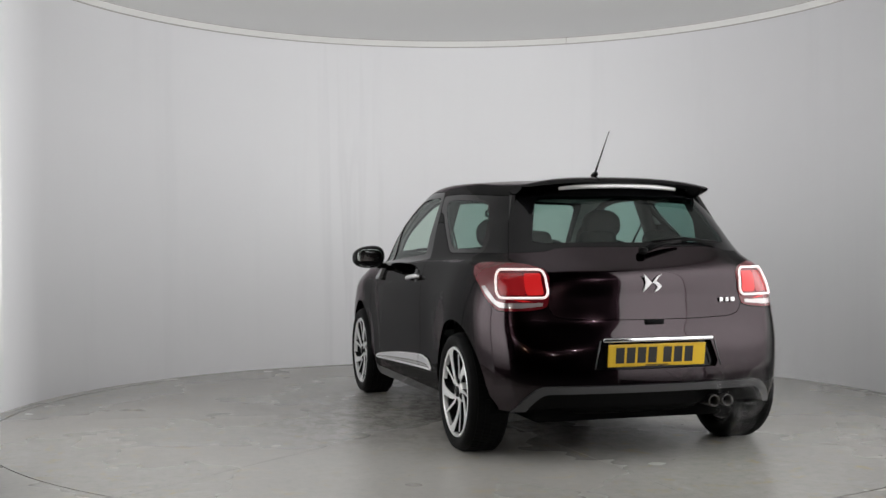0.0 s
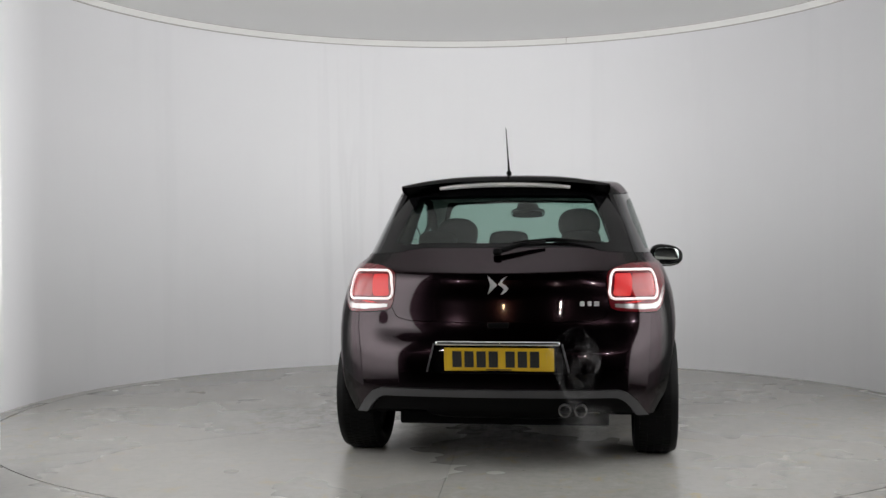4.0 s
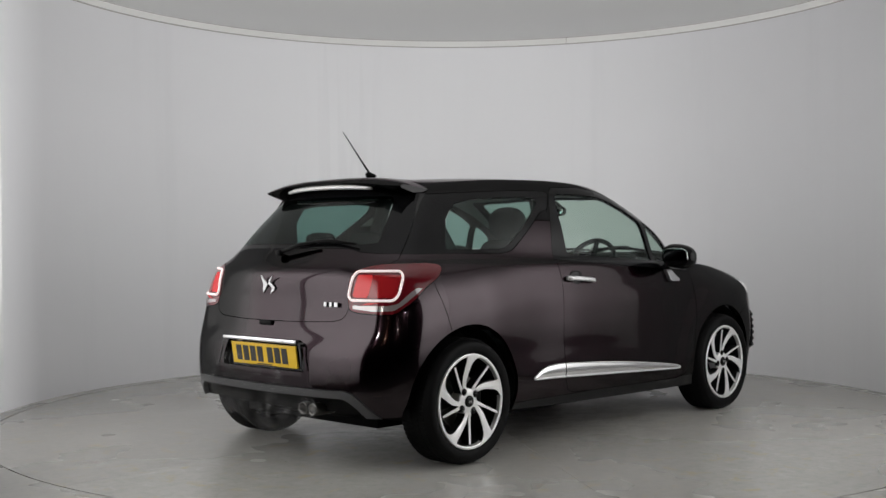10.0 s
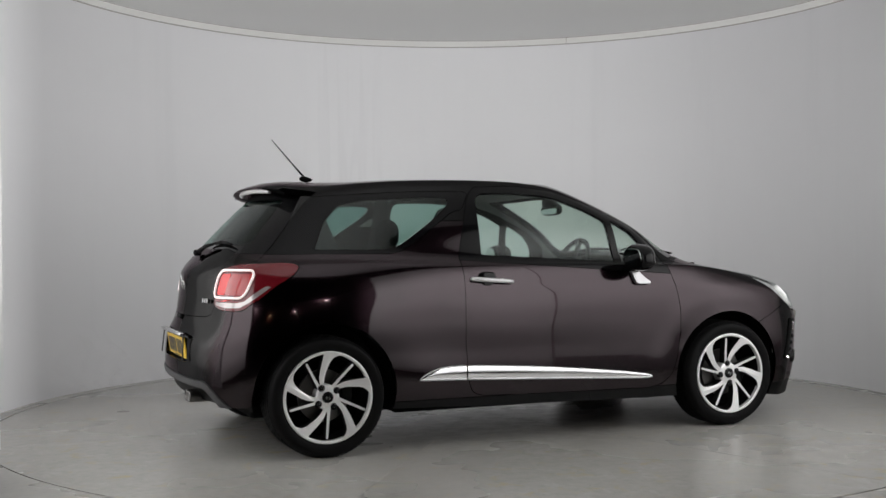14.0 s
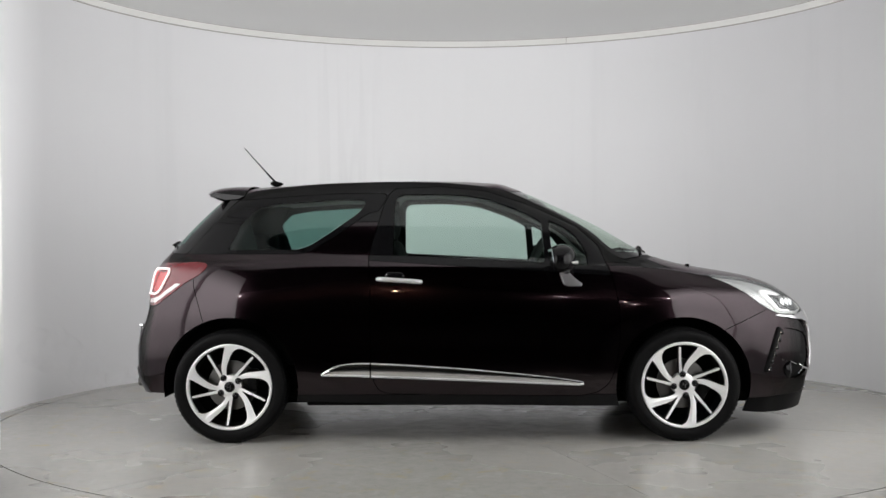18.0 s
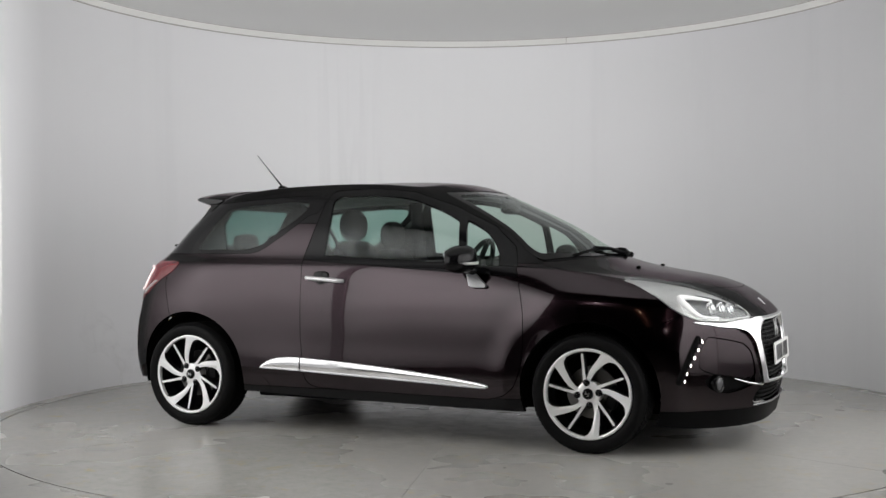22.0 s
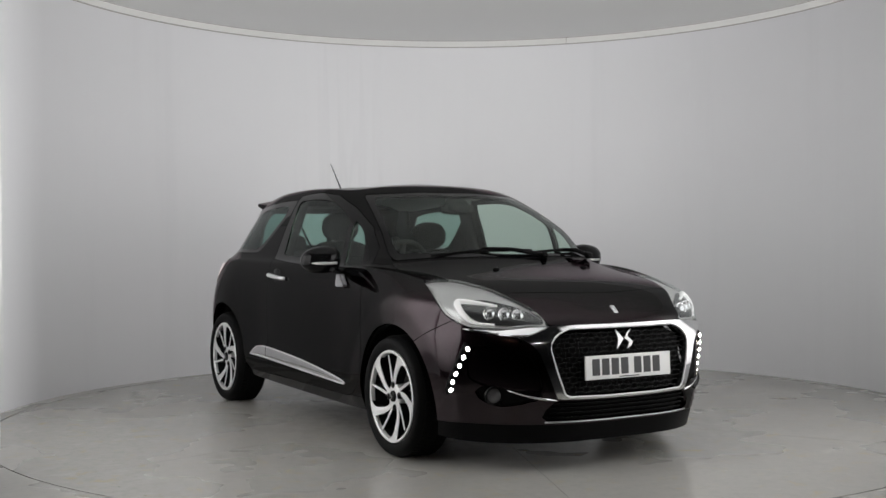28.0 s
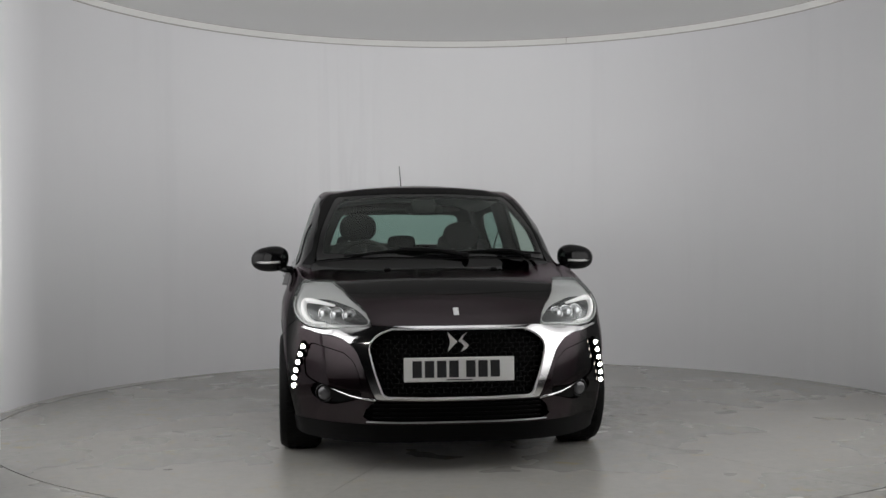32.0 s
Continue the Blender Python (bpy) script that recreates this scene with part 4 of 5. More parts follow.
def on_skin(first, second, a, b, low=None, lift=0.0):
    """The point of the left half of the skin with these two measures, raised along the normal. low: (axis, value, sign) limits."""
    d = (first(FLAT) - a) ** 2 + (second(FLAT) - b) ** 2
    for axis, value, sign in low or ():
        d = d + np.where(sign * (FLAT[:, axis] - value) > 0, 0.0, 10.0)
    k = np.argsort(d)[:14]
    u, v = first(FLAT[k]) - a, second(FLAT[k]) - b
    basis = np.stack([np.ones(len(k)), u, v], 1)
    fit = np.linalg.lstsq(basis, np.hstack([FLAT[k], FLAT_N[k]]), rcond=None)[0][0]
    p, n = fit[:3], fit[3:]
    n = n / np.linalg.norm(n)
    return Vector(p + n * lift), Vector(n)


def flip(verts, faces, mirror):
    if not mirror:
        return verts, faces
    return [(v[0], -v[1], v[2]) for v in verts], [tuple(reversed(f)) for f in faces]


def rounded(u0, u1, z0, z1, r, steps=5):
    """A rounded rectangle as a closed line."""
    out = []
    for cx, cz, a in ((u1 - r, z1 - r, 0), (u0 + r, z1 - r, 90), (u0 + r, z0 + r, 180), (u1 - r, z0 + r, 270)):
        for k in range(steps + 1):
            w = radians(a + 90 * k / steps)
            out.append((cx + r * math.cos(w), cz + r * math.sin(w)))
    return out


def blob(cx, cy, cz, rx, ry, rz, e1=0.7, e2=0.7, rows=14, cols=24, bend=None):
    """A rounded box (superellipsoid)."""
    def c(w, e): return math.copysign(abs(math.cos(w)) ** e, math.cos(w))
    def s(w, e): return math.copysign(abs(math.sin(w)) ** e, math.sin(w))
    verts, faces = [], []
    for i in range(rows + 1):
        u = -math.pi / 2 + math.pi * i / rows
        for j in range(cols):
            v = 2 * math.pi * j / cols
            p = Vector((rx * c(u, e1) * c(v, e2), ry * c(u, e1) * s(v, e2), rz * s(u, e1)))
            if bend:
                p = bend(p)
            verts.append((p.x + cx, p.y + cy, p.z + cz))
    for i in range(rows):
        for j in range(cols):
            j2 = (j + 1) % cols
            faces.append((i * cols + j, i * cols + j2, (i + 1) * cols + j2, (i + 1) * cols + j))
    return verts, faces


def disc_on(p, n, radius, height, sides=16, dome=0.5):
    """A small round lens at p, facing along n."""
    turn = Vector(n).to_track_quat("Z", "Y").to_matrix()
    prof = [(radius, -height), (radius, 0.0), (radius * .8, height * dome * .7), (radius * .4, height * dome), (radius * .02, height * dome * 1.05)]
    v, f = lathe(prof, sides, "z")
    return [tuple(Vector(p) + turn @ Vector(q)) for q in v], f


REAR = [(0, -1.2, -1), (1, .38, 1)]
NOSE = [(0, 1.2, 1), (1, .30, 1)]


def leaned(line):
    """Leans a line of the tail lamp outwards with height."""
    return [(u - .35 * (z - .8745), z) for u, z in line]


def dense(line, step=.012):
    """The same closed line with points no further apart than this."""
    out = []
    for (a, b), (c, d) in zip(line, line[1:] + line[:1]):
        n = max(1, int(math.hypot(c - a, d - b) / step))
        out += [(a + (c - a) * k / n, b + (d - b) * k / n) for k in range(n)]
    return out


RING = dense(leaned(rounded(.862, 1.194, .808, .943, .042)))
for mirror in (False, True):
    # tail lamp: dark red shell, red field, glowing ring, clear band below
    lamp = panel("tail_lamp", tail_lamp, TAIL_DARK, car, "red tail lamp with a glowing white ring", mirror=mirror, lift=.002, depth=.02)
    for name, material, u0, u1, z0, z1, label in (("lens_field", TAIL_FIELD, .876, 1.060, .822, .928, "deep red part of the lens"),
                                                  ("red_lens", TAIL_RED, 1.060, 1.168, .822, .928, "lit red part of the lens")):
        piece, _ = tail_lamp.cut(plane_field(leaned(rounded(u0, u1, z0, z1, .006)), round_tail, ax_z))
        panel(name, piece, material, lamp, label, mirror=mirror, lift=.0045, depth=.004, gap=.0002)
    piece, _ = tail_lamp.cut(plane_field(leaned(rounded(.90, 1.190, .7885, .8000, .005)), round_tail, ax_z))
    panel("red_lens", piece, TAIL_RED, lamp, "lit red bar under the ring", mirror=mirror, lift=.0045, depth=.004)
    band, _ = tail_lamp.cut(plane_field([(1.185, .787), (1.19, .768), (1.05, .757), (.91, .760), (.85, .784), (.77, .828), (.71, .868), (.76, .868), (.84, .822), (.88, .796), (.95, .786)], round_tail, ax_z))
    panel("clear_band", band, TAIL_CLEAR, lamp, "clear reversing lamp band", mirror=mirror, lift=.0045, depth=.004)
    pts = [on_skin(round_tail, ax_z, u, z, REAR, .0085)[0] for u, z in RING]
    v, f = tube(pts + [pts[0]], .0062, 8, ends=False)
    link("light_ring", *flip([tuple(q) for q in v], f, mirror), TAIL_RING, lamp, "glowing white light ring")
    # head lamp: silver housing behind a clear cover
    lamp = panel("head_lamp", head_lamp, LAMP_SILVER, car, "silver headlamp with three projector lenses behind a clear cover", mirror=mirror, lift=-.016, depth=.03)
    panel("lamp_cover", head_lamp, LAMP_COVER, lamp, "clear lamp cover", mirror=mirror, lift=.001, depth=.014)
    dark, _ = head_lamp.cut(plane_field(curve2([(.99, .808), (1.10, .818), (1.22, .808), (1.40, .775), (1.53, .728), (1.56, .703), (1.50, .694), (1.316, .692), (1.14, .703), (1.045, .745)], 4), round_nose, ax_z))
    panel("lamp_reflector", dark, LAMP_DARK, lamp, "dark lamp interior", mirror=mirror, lift=-.013, depth=.003)
    for u, z in ((1.205, .750), (1.302, .747), (1.392, .743)):
        p, n = on_skin(round_nose, ax_z, u, z, NOSE, -.013)
        d = (n + Vector((1.2, 0, 0))).normalized()
        link("projector_lens", *flip(*disc_on(p, d, .029, .016, 20, 1.0), mirror), LAMP_LENS, lamp, "round glass projector lens")
        rv, rf = lathe([(.0295, -.01), (.0295, .005), (.0335, .005), (.0335, -.01)], 24, "z")
        turn = d.to_track_quat("Z", "Y").to_matrix()
        link("lens_ring", *flip([tuple(p + turn @ Vector(q)) for q in rv], rf, mirror), CHROME, lamp, "chrome lens ring")
    guide = [on_skin(round_nose, ax_z, u, z, NOSE, -.010)[0] for u, z in smooth_path([(1.24, .786), (1.10, .800), (.985, .806), (.965, .795), (.995, .762), (1.05, .722), (1.11, .703), (1.24, .697)], 4)]
    v, f = tube(guide, .0125, 8, taper=[.5 + .9 * math.sin(math.pi * min(1, i / (len(guide) - 1) * 1.15)) for i in range(len(guide))])
    link("light_guide", *flip([tuple(q) for q in v], f, mirror), LIGHT_GUIDE, lamp, "white C-shaped light guide")
    edge = [on_skin(round_nose, ax_z, u, z, NOSE, -.006)[0] for u, z in smooth_path([(.80, .815), (.90, .742), (1.05, .692), (1.20, .683), (1.32, .681), (1.38, .688), (1.46, .692), (1.555, .697), (1.53, .735), (1.47, .757)], 4)]
    v, f = tube(edge, .0045, 6)
    link("lamp_edge", *flip([tuple(q) for q in v], f, mirror), LAMP_SILVER, lamp, "pale lower lamp edge")
    # daytime lights: six round lenses in a dark strip
    strip = [on_skin(ax_y, ax_z, y, z, [(0, 1.4, 1)], 0)[0] for y, z in smooth_path([(.715, .605), (.727, .58), (.748, .51), (.766, .43), (.772, .365)], 4)]
    drl = new("daytime_light")
    drl.parent = car
    tagged(drl, "strip of six round white daytime lights, lit")
    sv, sf = tube(strip, .017, 8, taper=[.5] + [1.0] * (len(strip) - 2) + [.5])
    link("light_strip", *flip([tuple(q) for q in sv], sf, mirror), PLASTIC, drl, "black strip")
    for k in range(6):
        w = k / 5
        y, z = .723 + .047 * math.sin(w * 1.45) , .582 - .197 * w
        p, n = on_skin(ax_y, ax_z, y, z, [(0, 1.4, 1)], .002)
        link("lit_lens", *flip(*disc_on(p + Vector((.021, .001, 0)), Vector((1.0, .12, 0)).normalized(), .0112, .003, 14, .3), mirror), DRL_GLOW, drl, "lit round white lens")
        rv, rf = lathe([(.0114, -.010), (.0114, .004), (.0145, .003), (.0155, -.010)], 16, "z")
        turn = Vector((1.0, .12, 0)).to_track_quat("Z", "Y").to_matrix()
        link("lens_ring", *flip([tuple(p + Vector((.021, .001, 0)) + turn @ Vector(q)) for q in rv], rf, mirror), GLOSS_BLACK, drl, "black ring round the lens")
    # fog lamp in its pocket
    p, n = on_skin(ax_y, ax_z, .632, .362, [(0, 1.4, 1)], -.012)
    d = (n + Vector((1.5, 0, 0))).normalized()
    fog = new("fog_lamp")
    fog.parent = car
    tagged(fog, "round fog lamp in a black ring")
    link("lens", *flip(*disc_on(p, d, .036, .02, 24, .5), mirror), FOG_LENS, fog, "round clear lens")
    turn = d.to_track_quat("Z", "Y").to_matrix()
    rv, rf = lathe([(.036, -.03), (.036, .006), (.043, .007), (.047, .0), (.047, -.03)], 28, "z")
    link("ring", *flip([tuple(p + turn @ Vector(q)) for q in rv], rf, mirror), GLOSS_BLACK, fog, "black lamp ring")
    # chrome line from the grille frame to the fog lamp
    pts = [on_skin(ax_y, ax_z, y, z, [(0, 1.4, 1)], .003)[0] for y, z in ((.39, .345), (.45, .352), (.50, .362), (.55, .378), (.585, .392))]
    v, f = tube(pts, .006, 6, taper=[1.0, 1.0, .9, .7, .3])
    link("chrome_line", *flip([tuple(q) for q in v], f, mirror), CHROME, bumper_front, "thin chrome line")

# bright bevel round the grille
line = smooth_path([(y, z) for y, z in GRILLE[1:-1]], 3)
pts = [tuple(on_skin(ax_y, ax_z, y, z, [(0, 1.5, 1)], .006)[0]) for y, z in [(0.0, .672), (.15, .672)] + [tuple(q) for q in line] + [(.15, .357), (0.0, .357)]]
pts[0], pts[-1] = (pts[0][0], 0.0, pts[0][2]), (pts[-1][0], 0.0, pts[-1][2])
loop = pts + [(x, -y, z) for x, y, z in reversed(pts[1:-1])]
v, f = tube(loop + [loop[0]], .0048, 8, ends=False)
link("grille_bevel", v, f, SILVER, car, "bright chrome bevel round the grille")

# grille: black backing with a mesh of bars
panel("grille_backing", grille, SEAM, car, "black grille backing", join=True, lift=-.045, depth=.0, flange=False)
panel("low_grille_backing", low_grille, SEAM, car, "black lower grille backing", join=True, lift=-.05, flange=False)
panel("plate_bay", plate_bay, GLOSS_BLACK, bumper_rear, "dark recessed number plate bay", join=True, lift=-.028, flange=False)
mesh_part = new("grille_mesh")
mesh_part.parent = car
tagged(mesh_part, "black honeycomb grille mesh")
inside_grille = inside_polygon(GRILLE, [0, 1])


def in_grille(y, z): return inside_grille(np.array([[abs(y), z, 0.0]]))[0] > .004


for i in range(13):
    z = .372 + i * .024
    ys = [y for y in np.arange(-.42, .421, .01) if in_grille(y, z)]
    if len(ys) < 4:
        continue
    pts = []
    for y in ys:
        p, n = on_skin(ax_y, ax_z, abs(y), z, [(0, 1.5, 1)], -.028)
        pts.append((p.x, y, p.z + .003 * math.sin(y * 90 + i * math.pi)))
    link("grille_bar", *tube(pts, .0030, 6), GRILLE_BLACK, mesh_part)
    if i == 12:
        continue
    for y in np.arange(-.42 + (.0175 if i % 2 else 0), .42, .035):
        if in_grille(y, z) and in_grille(y, z + .024):
            p, n = on_skin(ax_y, ax_z, abs(y), z, [(0, 1.5, 1)], -.028)
            q, n = on_skin(ax_y, ax_z, abs(y), z + .024, [(0, 1.5, 1)], -.028)
            link("grille_web", *tube([(p.x, y, p.z), (q.x, y, q.z)], .0028, 5), GRILLE_BLACK, mesh_part)
for z in (.258, .280, .302, .322):
    pts = [(on_skin(ax_y, ax_z, abs(y), z, [(0, 1.5, 1)], -.02)[0].x, y, z) for y in np.linspace(-.40, .40, 28)]
    link("lower_bar", *tube(pts, .0045, 6), PLASTIC, car, "black lower grille bar")
pts = [(on_skin(ax_y, ax_z, abs(y), .240, [(0, 1.5, 1)], .001)[0].x, y, .240) for y in np.linspace(-.43, .43, 30)]
link("lip_line", *tube(pts, .0045, 6), SATIN, bumper_front, "thin grey line along the lip")


def emblem(parent, centre, tilt, size, facing):
    """The marque's emblem as a plain chrome arrow and curl, facing along x."""
    arrow = [(-.55, .5), (-.05, 0), (-.55, -.5), (-.42, 0)]
    curl = [(.5, .5), (.2, .32), (.0, .02), (.18, -.08), (.3, -.22), (.12, -.52), (.42, -.36), (.54, -.18), (.38, -.02), (.2, .1), (.3, .3)]
    turn = Matrix.Translation(centre) @ Matrix.Rotation(tilt, 4, "Y")
    parts = []
    for line in (arrow, curl):
        pv, pf = [], []
        n = len(line)
        for depth in (.0, .006):
            for a, b in line:
                pv.append(turn @ Vector((facing * depth, -facing * -a * size * (1 if facing > 0 else 1), b * size)))
        pf.append(tuple(range(n, 2 * n)) if facing > 0 else tuple(range(2 * n - 1, n - 1, -1)))
        for i in range(n):
            j = (i + 1) % n
            pf.append((i, j, n + j, n + i))
        parts.append((pv, pf))
    return link("emblem", *join_lists(*parts), SILVER, parent, "chrome arrow-and-curl emblem", smooth=False)


emblem(car, (2.045, 0, .615), radians(-8), .092, 1)
emblem(tailgate, (-1.803, 0, .878), radians(-8), .090, -1)
bm = bmesh.new()
box(bm, 1.972, 0, .752, .006, .026, .052, Matrix.Rotation(radians(-48), 4, "Y"))
bevel(part("bonnet_badge", bm, SILVER, car, "small chrome badge on the nose"), .002)
for k, w in enumerate((.026, .022, .030)):
    bm = bmesh.new()
    box(bm, -1.772 + .004 * k, -.395 - .034 * k, .788, .004, w * .8, .022, Matrix.Rotation(radians(5), 4, "Y"))
    bevel(part("badge_letter", bm, SILVER, tailgate, "small chrome badge shape", smooth=False), .003)


def number_plate(name, centre, tilt, face, base):
    """A plate with seven dark bars for its characters; face is 1 for the front of the car."""
    pl = tagged(new(name), "", "")
    pl.parent = car
    pl.matrix_basis = Matrix.Translation(centre) @ Matrix.Rotation(tilt, 4, "Y")
    bm = bmesh.new()
    box(bm, 0, 0, 0, .010, .520, .113)
    bevel(part("plate", bm, base, pl, smooth=False), .004)
    for k in range(7):
        y = (-.198 + k * .0575 + (.022 if k > 3 else 0)) * face
        bm = bmesh.new()
        box(bm, face * .0055, y, .002, .002, .044, .078)
        part("character_bar", bm, INK, pl, "plain dark bar", smooth=False)
    bm = bmesh.new()
    box(bm, face * .0055, 0, -.048, .002, .12, .005)
    part("small_print_bar", bm, INK, pl, "thin dark bar", smooth=False)
    return pl


tagged(number_plate("front_number_plate", (2.077, 0, .489), radians(-3), 1, PLATE_WHITE), "white number plate with dark bars")
tagged(number_plate("rear_number_plate", (-1.838, -.004, .528), radians(-9), -1, PLATE_YELLOW), "yellow number plate with dark bars")
bm = bmesh.new()
box(bm, -1.862, 0, .606, .03, .585, .020)
bevel(part("chrome_bar", bm, CHROME, bumper_rear, "chrome bar over the number plate"), .006)
bm = bmesh.new()
box(bm, -1.815, 0, .688, .03, .10, .026)
bevel(part("tailgate_handle", bm, PLASTIC, tailgate, "black tailgate handle"), .006)
for y in (.335, -.335):
    v, f = tube([(-1.858, y * .9, .604), (-1.868, y, .470)], .004, 6)
    link("bay_edge", v, f, GREY_TRIM, bumper_rear, "thin grey edge of the plate bay")
# exhaust
for y in (-.312, -.386):
    v, f = lathe([(.024, .10), (.024, .0), (.029, -.004), (.030, .004), (.030, .12), (.018, .12)], 28)
    pipe = link("exhaust_pipe", [(-(b + 1.0) * -1 - 2.845, a + y, c + .290) for a, b, c in v], f, STEEL, car, "dull steel exhaust tip")
v, f = blob(-1.42, 0, .262, .18, .42, .06, .5, .5)
link("silencer", v, f, PLASTIC, car, "dark silencer under the tail")

# side trim: a chrome-edged strip low on each door, running on to the quarter panel
TRIM_TOP = smooth_path([(-.735, .372), (-.70, .397), (-.655, .417), (-.60, .429), (-.453, .434), (0, .406), (.45, .362), (.66, .333), (.690, .323)], 6)
TRIM_FOOT = smooth_path([(-.735, .369), (-.68, .365), (-.453, .356), (0, .338), (.45, .320), (.66, .313), (.690, .319)], 6)


def trim_strip(x0, x1, mirror):
    """A length of the side trim: a gently domed face inside a thin raised edge."""
    xs = np.linspace(x0, x1, max(12, int((x1 - x0) / .022)))
    shares, lifts = (0.0, .05, .2, .4, .6, .8, .95, 1.0), (.002, .009, .0115, .0125, .0125, .0115, .009, .002)
    verts, faces, rim_top, rim_foot = [], [], [], []
    for x in xs:
        zt, zf = np.interp(x, TRIM_TOP[:, 0], TRIM_TOP[:, 1]), np.interp(x, TRIM_FOOT[:, 0], TRIM_FOOT[:, 1])
        for share, lift in zip(shares, lifts):
            verts.append(tuple(on_skin(ax_x, ax_z, x, zf + (zt - zf) * share, [(1, .6, 1)], lift)[0]))
        rim_top.append(verts[-2])
        rim_foot.append(verts[-7])
    m = len(shares)
    for i in range(len(xs) - 1):
        faces += [(i * m + k, i * m + k + 1, (i + 1) * m + k + 1, (i + 1) * m + k) for k in range(m - 1)]
    strip = link("side_trim", *flip(verts, faces, mirror), CHROME_SATIN, car, "chrome side trim strip")
    for name, line, radius in (("upper_edge", rim_top, .0022), ("lower_edge", rim_foot, .0062)):
        v, f = tube(line, radius, 8)
        link(name, *flip([tuple(q) for q in v], f, mirror), SILVER, strip, "bright raised edge of the trim")


for mirror in (False, True):
    trim_strip(-.733, -.470, mirror)
    trim_strip(-.462, .688, mirror)
    # handle in its dish
    centre, _ = on_skin(ax_x, ax_z, -.335, .880, [(1, .6, 1)], .0)
    hv, hf = blob(-.335, centre.y - .006, .880, .055, .012, .046, .6, 1.0)
    cup = link("handle_cup", *flip(hv, hf, mirror), GLOSS_BLACK, car, "black handle recess")
    pts = smooth_path([(-.428, .822, .887), (-.41, .846, .887), (-.36, .853, .884), (-.26, .853, .877), (-.21, .846, .872), (-.188, .824, .870)], 3)
    v, f = tube([tuple(q) for q in pts], .0125, 10, taper=[.8] + [1] * (len(pts) - 2) + [.8])
    link("door_handle", *flip([tuple(q) for q in v], f, mirror), SILVER, car, "chrome door handle")
    # door mirror
    mir = new("door_mirror")
    mir.parent = car
    tagged(mir, "gloss black door mirror on a chrome foot")

    def shape(p):
        w = (p.y + .110) / .22
        return Vector((p.x * (1.0 - .35 * w) + .02 * w - .035 * w * w, p.y, p.z * (1.0 - .18 * w) + .012 * (1 - w)))
    v, f = blob(.565, .922, .987, .089, .110, .082, .82, .78, 16, 28, shape)
    v = [(max(x, .505 + .05 * (y - .82)), y, z) for x, y, z in v]
    link("housing", *flip(v, f, mirror), GLOSS_BLACK, mir, "gloss black housing")
    v, f = blob(.505, .922, .987, .003, .082, .058, .6, .3, 8, 28)
    v = [(x + .05 * (y - .82) - .14 * (z - .987), y, z) for x, y, z in v]
    link("glass", *flip(v, f, mirror), MIRROR, mir, "mirror glass")
    v, f = tube([(.642, .86, .975), (.648, .90, .973), (.635, .95, .972), (.60, .995, .975)], .008, 6)
    link("indicator", *flip([tuple(q) for q in v], f, mirror), LAMP_SILVER, mir, "grey indicator strip")
    v, f = join_lists(prism([(.562, .915), (.612, .917), (.645, .885), (.684, .856), (.676, .843), (.605, .843), (.582, .853)], lambda x, z: .850 - .3 * (z - .84), lambda x, z: .818 - .3 * (z - .84)))
    foot = link("foot", *flip(v, [tuple(reversed(g)) for g in f], mirror), SATIN, mir, "chrome mirror foot", smooth=False)
    bevel(foot, .004)
    v, f = tube([(.60, .775, .925), (.60, .82, .93), (.58, .87, .95)], .024, 10)
    link("arm", *flip([tuple(q) for q in v], f, mirror), GLOSS_BLACK, mir, "black mirror arm")

# spoiler over the rear window
v, f = [], []
cols = 41
prof = lambda w: [(-1.20, .004), (-1.30, .004), (-1.38, -.005), (-1.438 + .05 * w ** 4, -.022), (-1.450 + .05 * w ** 4, -.031), (-1.440 + .05 * w ** 4, -.041), (-1.40, -.050), (-1.36, -.066), (-1.31, -.082), (-1.24, -.045)]
for k in range(cols):
    w = -1 + 2 * k / (cols - 1)
    y = .535 * w
    drop = .030 * abs(w) ** 3.5
    thick = 1.0 - .6 * abs(w) ** 10
    for x, dz in prof(w):
        roofz = 1.424 - .012 * w * w
        v.append((x, y * (1 + .02 * (x + 1.2)), roofz + dz * thick - drop * (1 + .95 * min(1.0, max(0.0, (x + 1.42) / .2)))))
n = 10
for k in range(cols - 1):
    for i in range(n):
        i2 = (i + 1) % n
        f.append((k * n + i, k * n + i2, (k + 1) * n + i2, (k + 1) * n + i))
f += [tuple(range(n))[::-1], tuple((cols - 1) * n + i for i in range(n))]
spoiler = sharp(link("spoiler", v, [tuple(reversed(g)) for g in f], ROOF_PAINT, tailgate, "gloss black roof spoiler"), 50)
v, f = tube([(-1.436 + .035 * abs(y / .32) ** 3, y, 1.374 - .01 * (y / .32) ** 2) for y in np.linspace(-.33, .33, 24)], .0125, 8)
link("high_brake_lamp", v, f, LAMP_SILVER, spoiler, "clear high brake lamp strip")
# aerial
base = link("aerial", *blob(-1.100, 0, 1.452, .040, .014, .019, 1.3, 1.0, 14, 24, lambda p: Vector((p.x - .9 * max(0, p.z), p.y, p.z))), PLASTIC, car, "black whip aerial on the roof")
v, f = tube([(-1.115, 0, 1.468), (-1.17, 0, 1.528), (-1.30, 0, 1.674)], .0055, 8, taper=[1.1, .75, .38])
link("mast", v, f, PLASTIC, base)


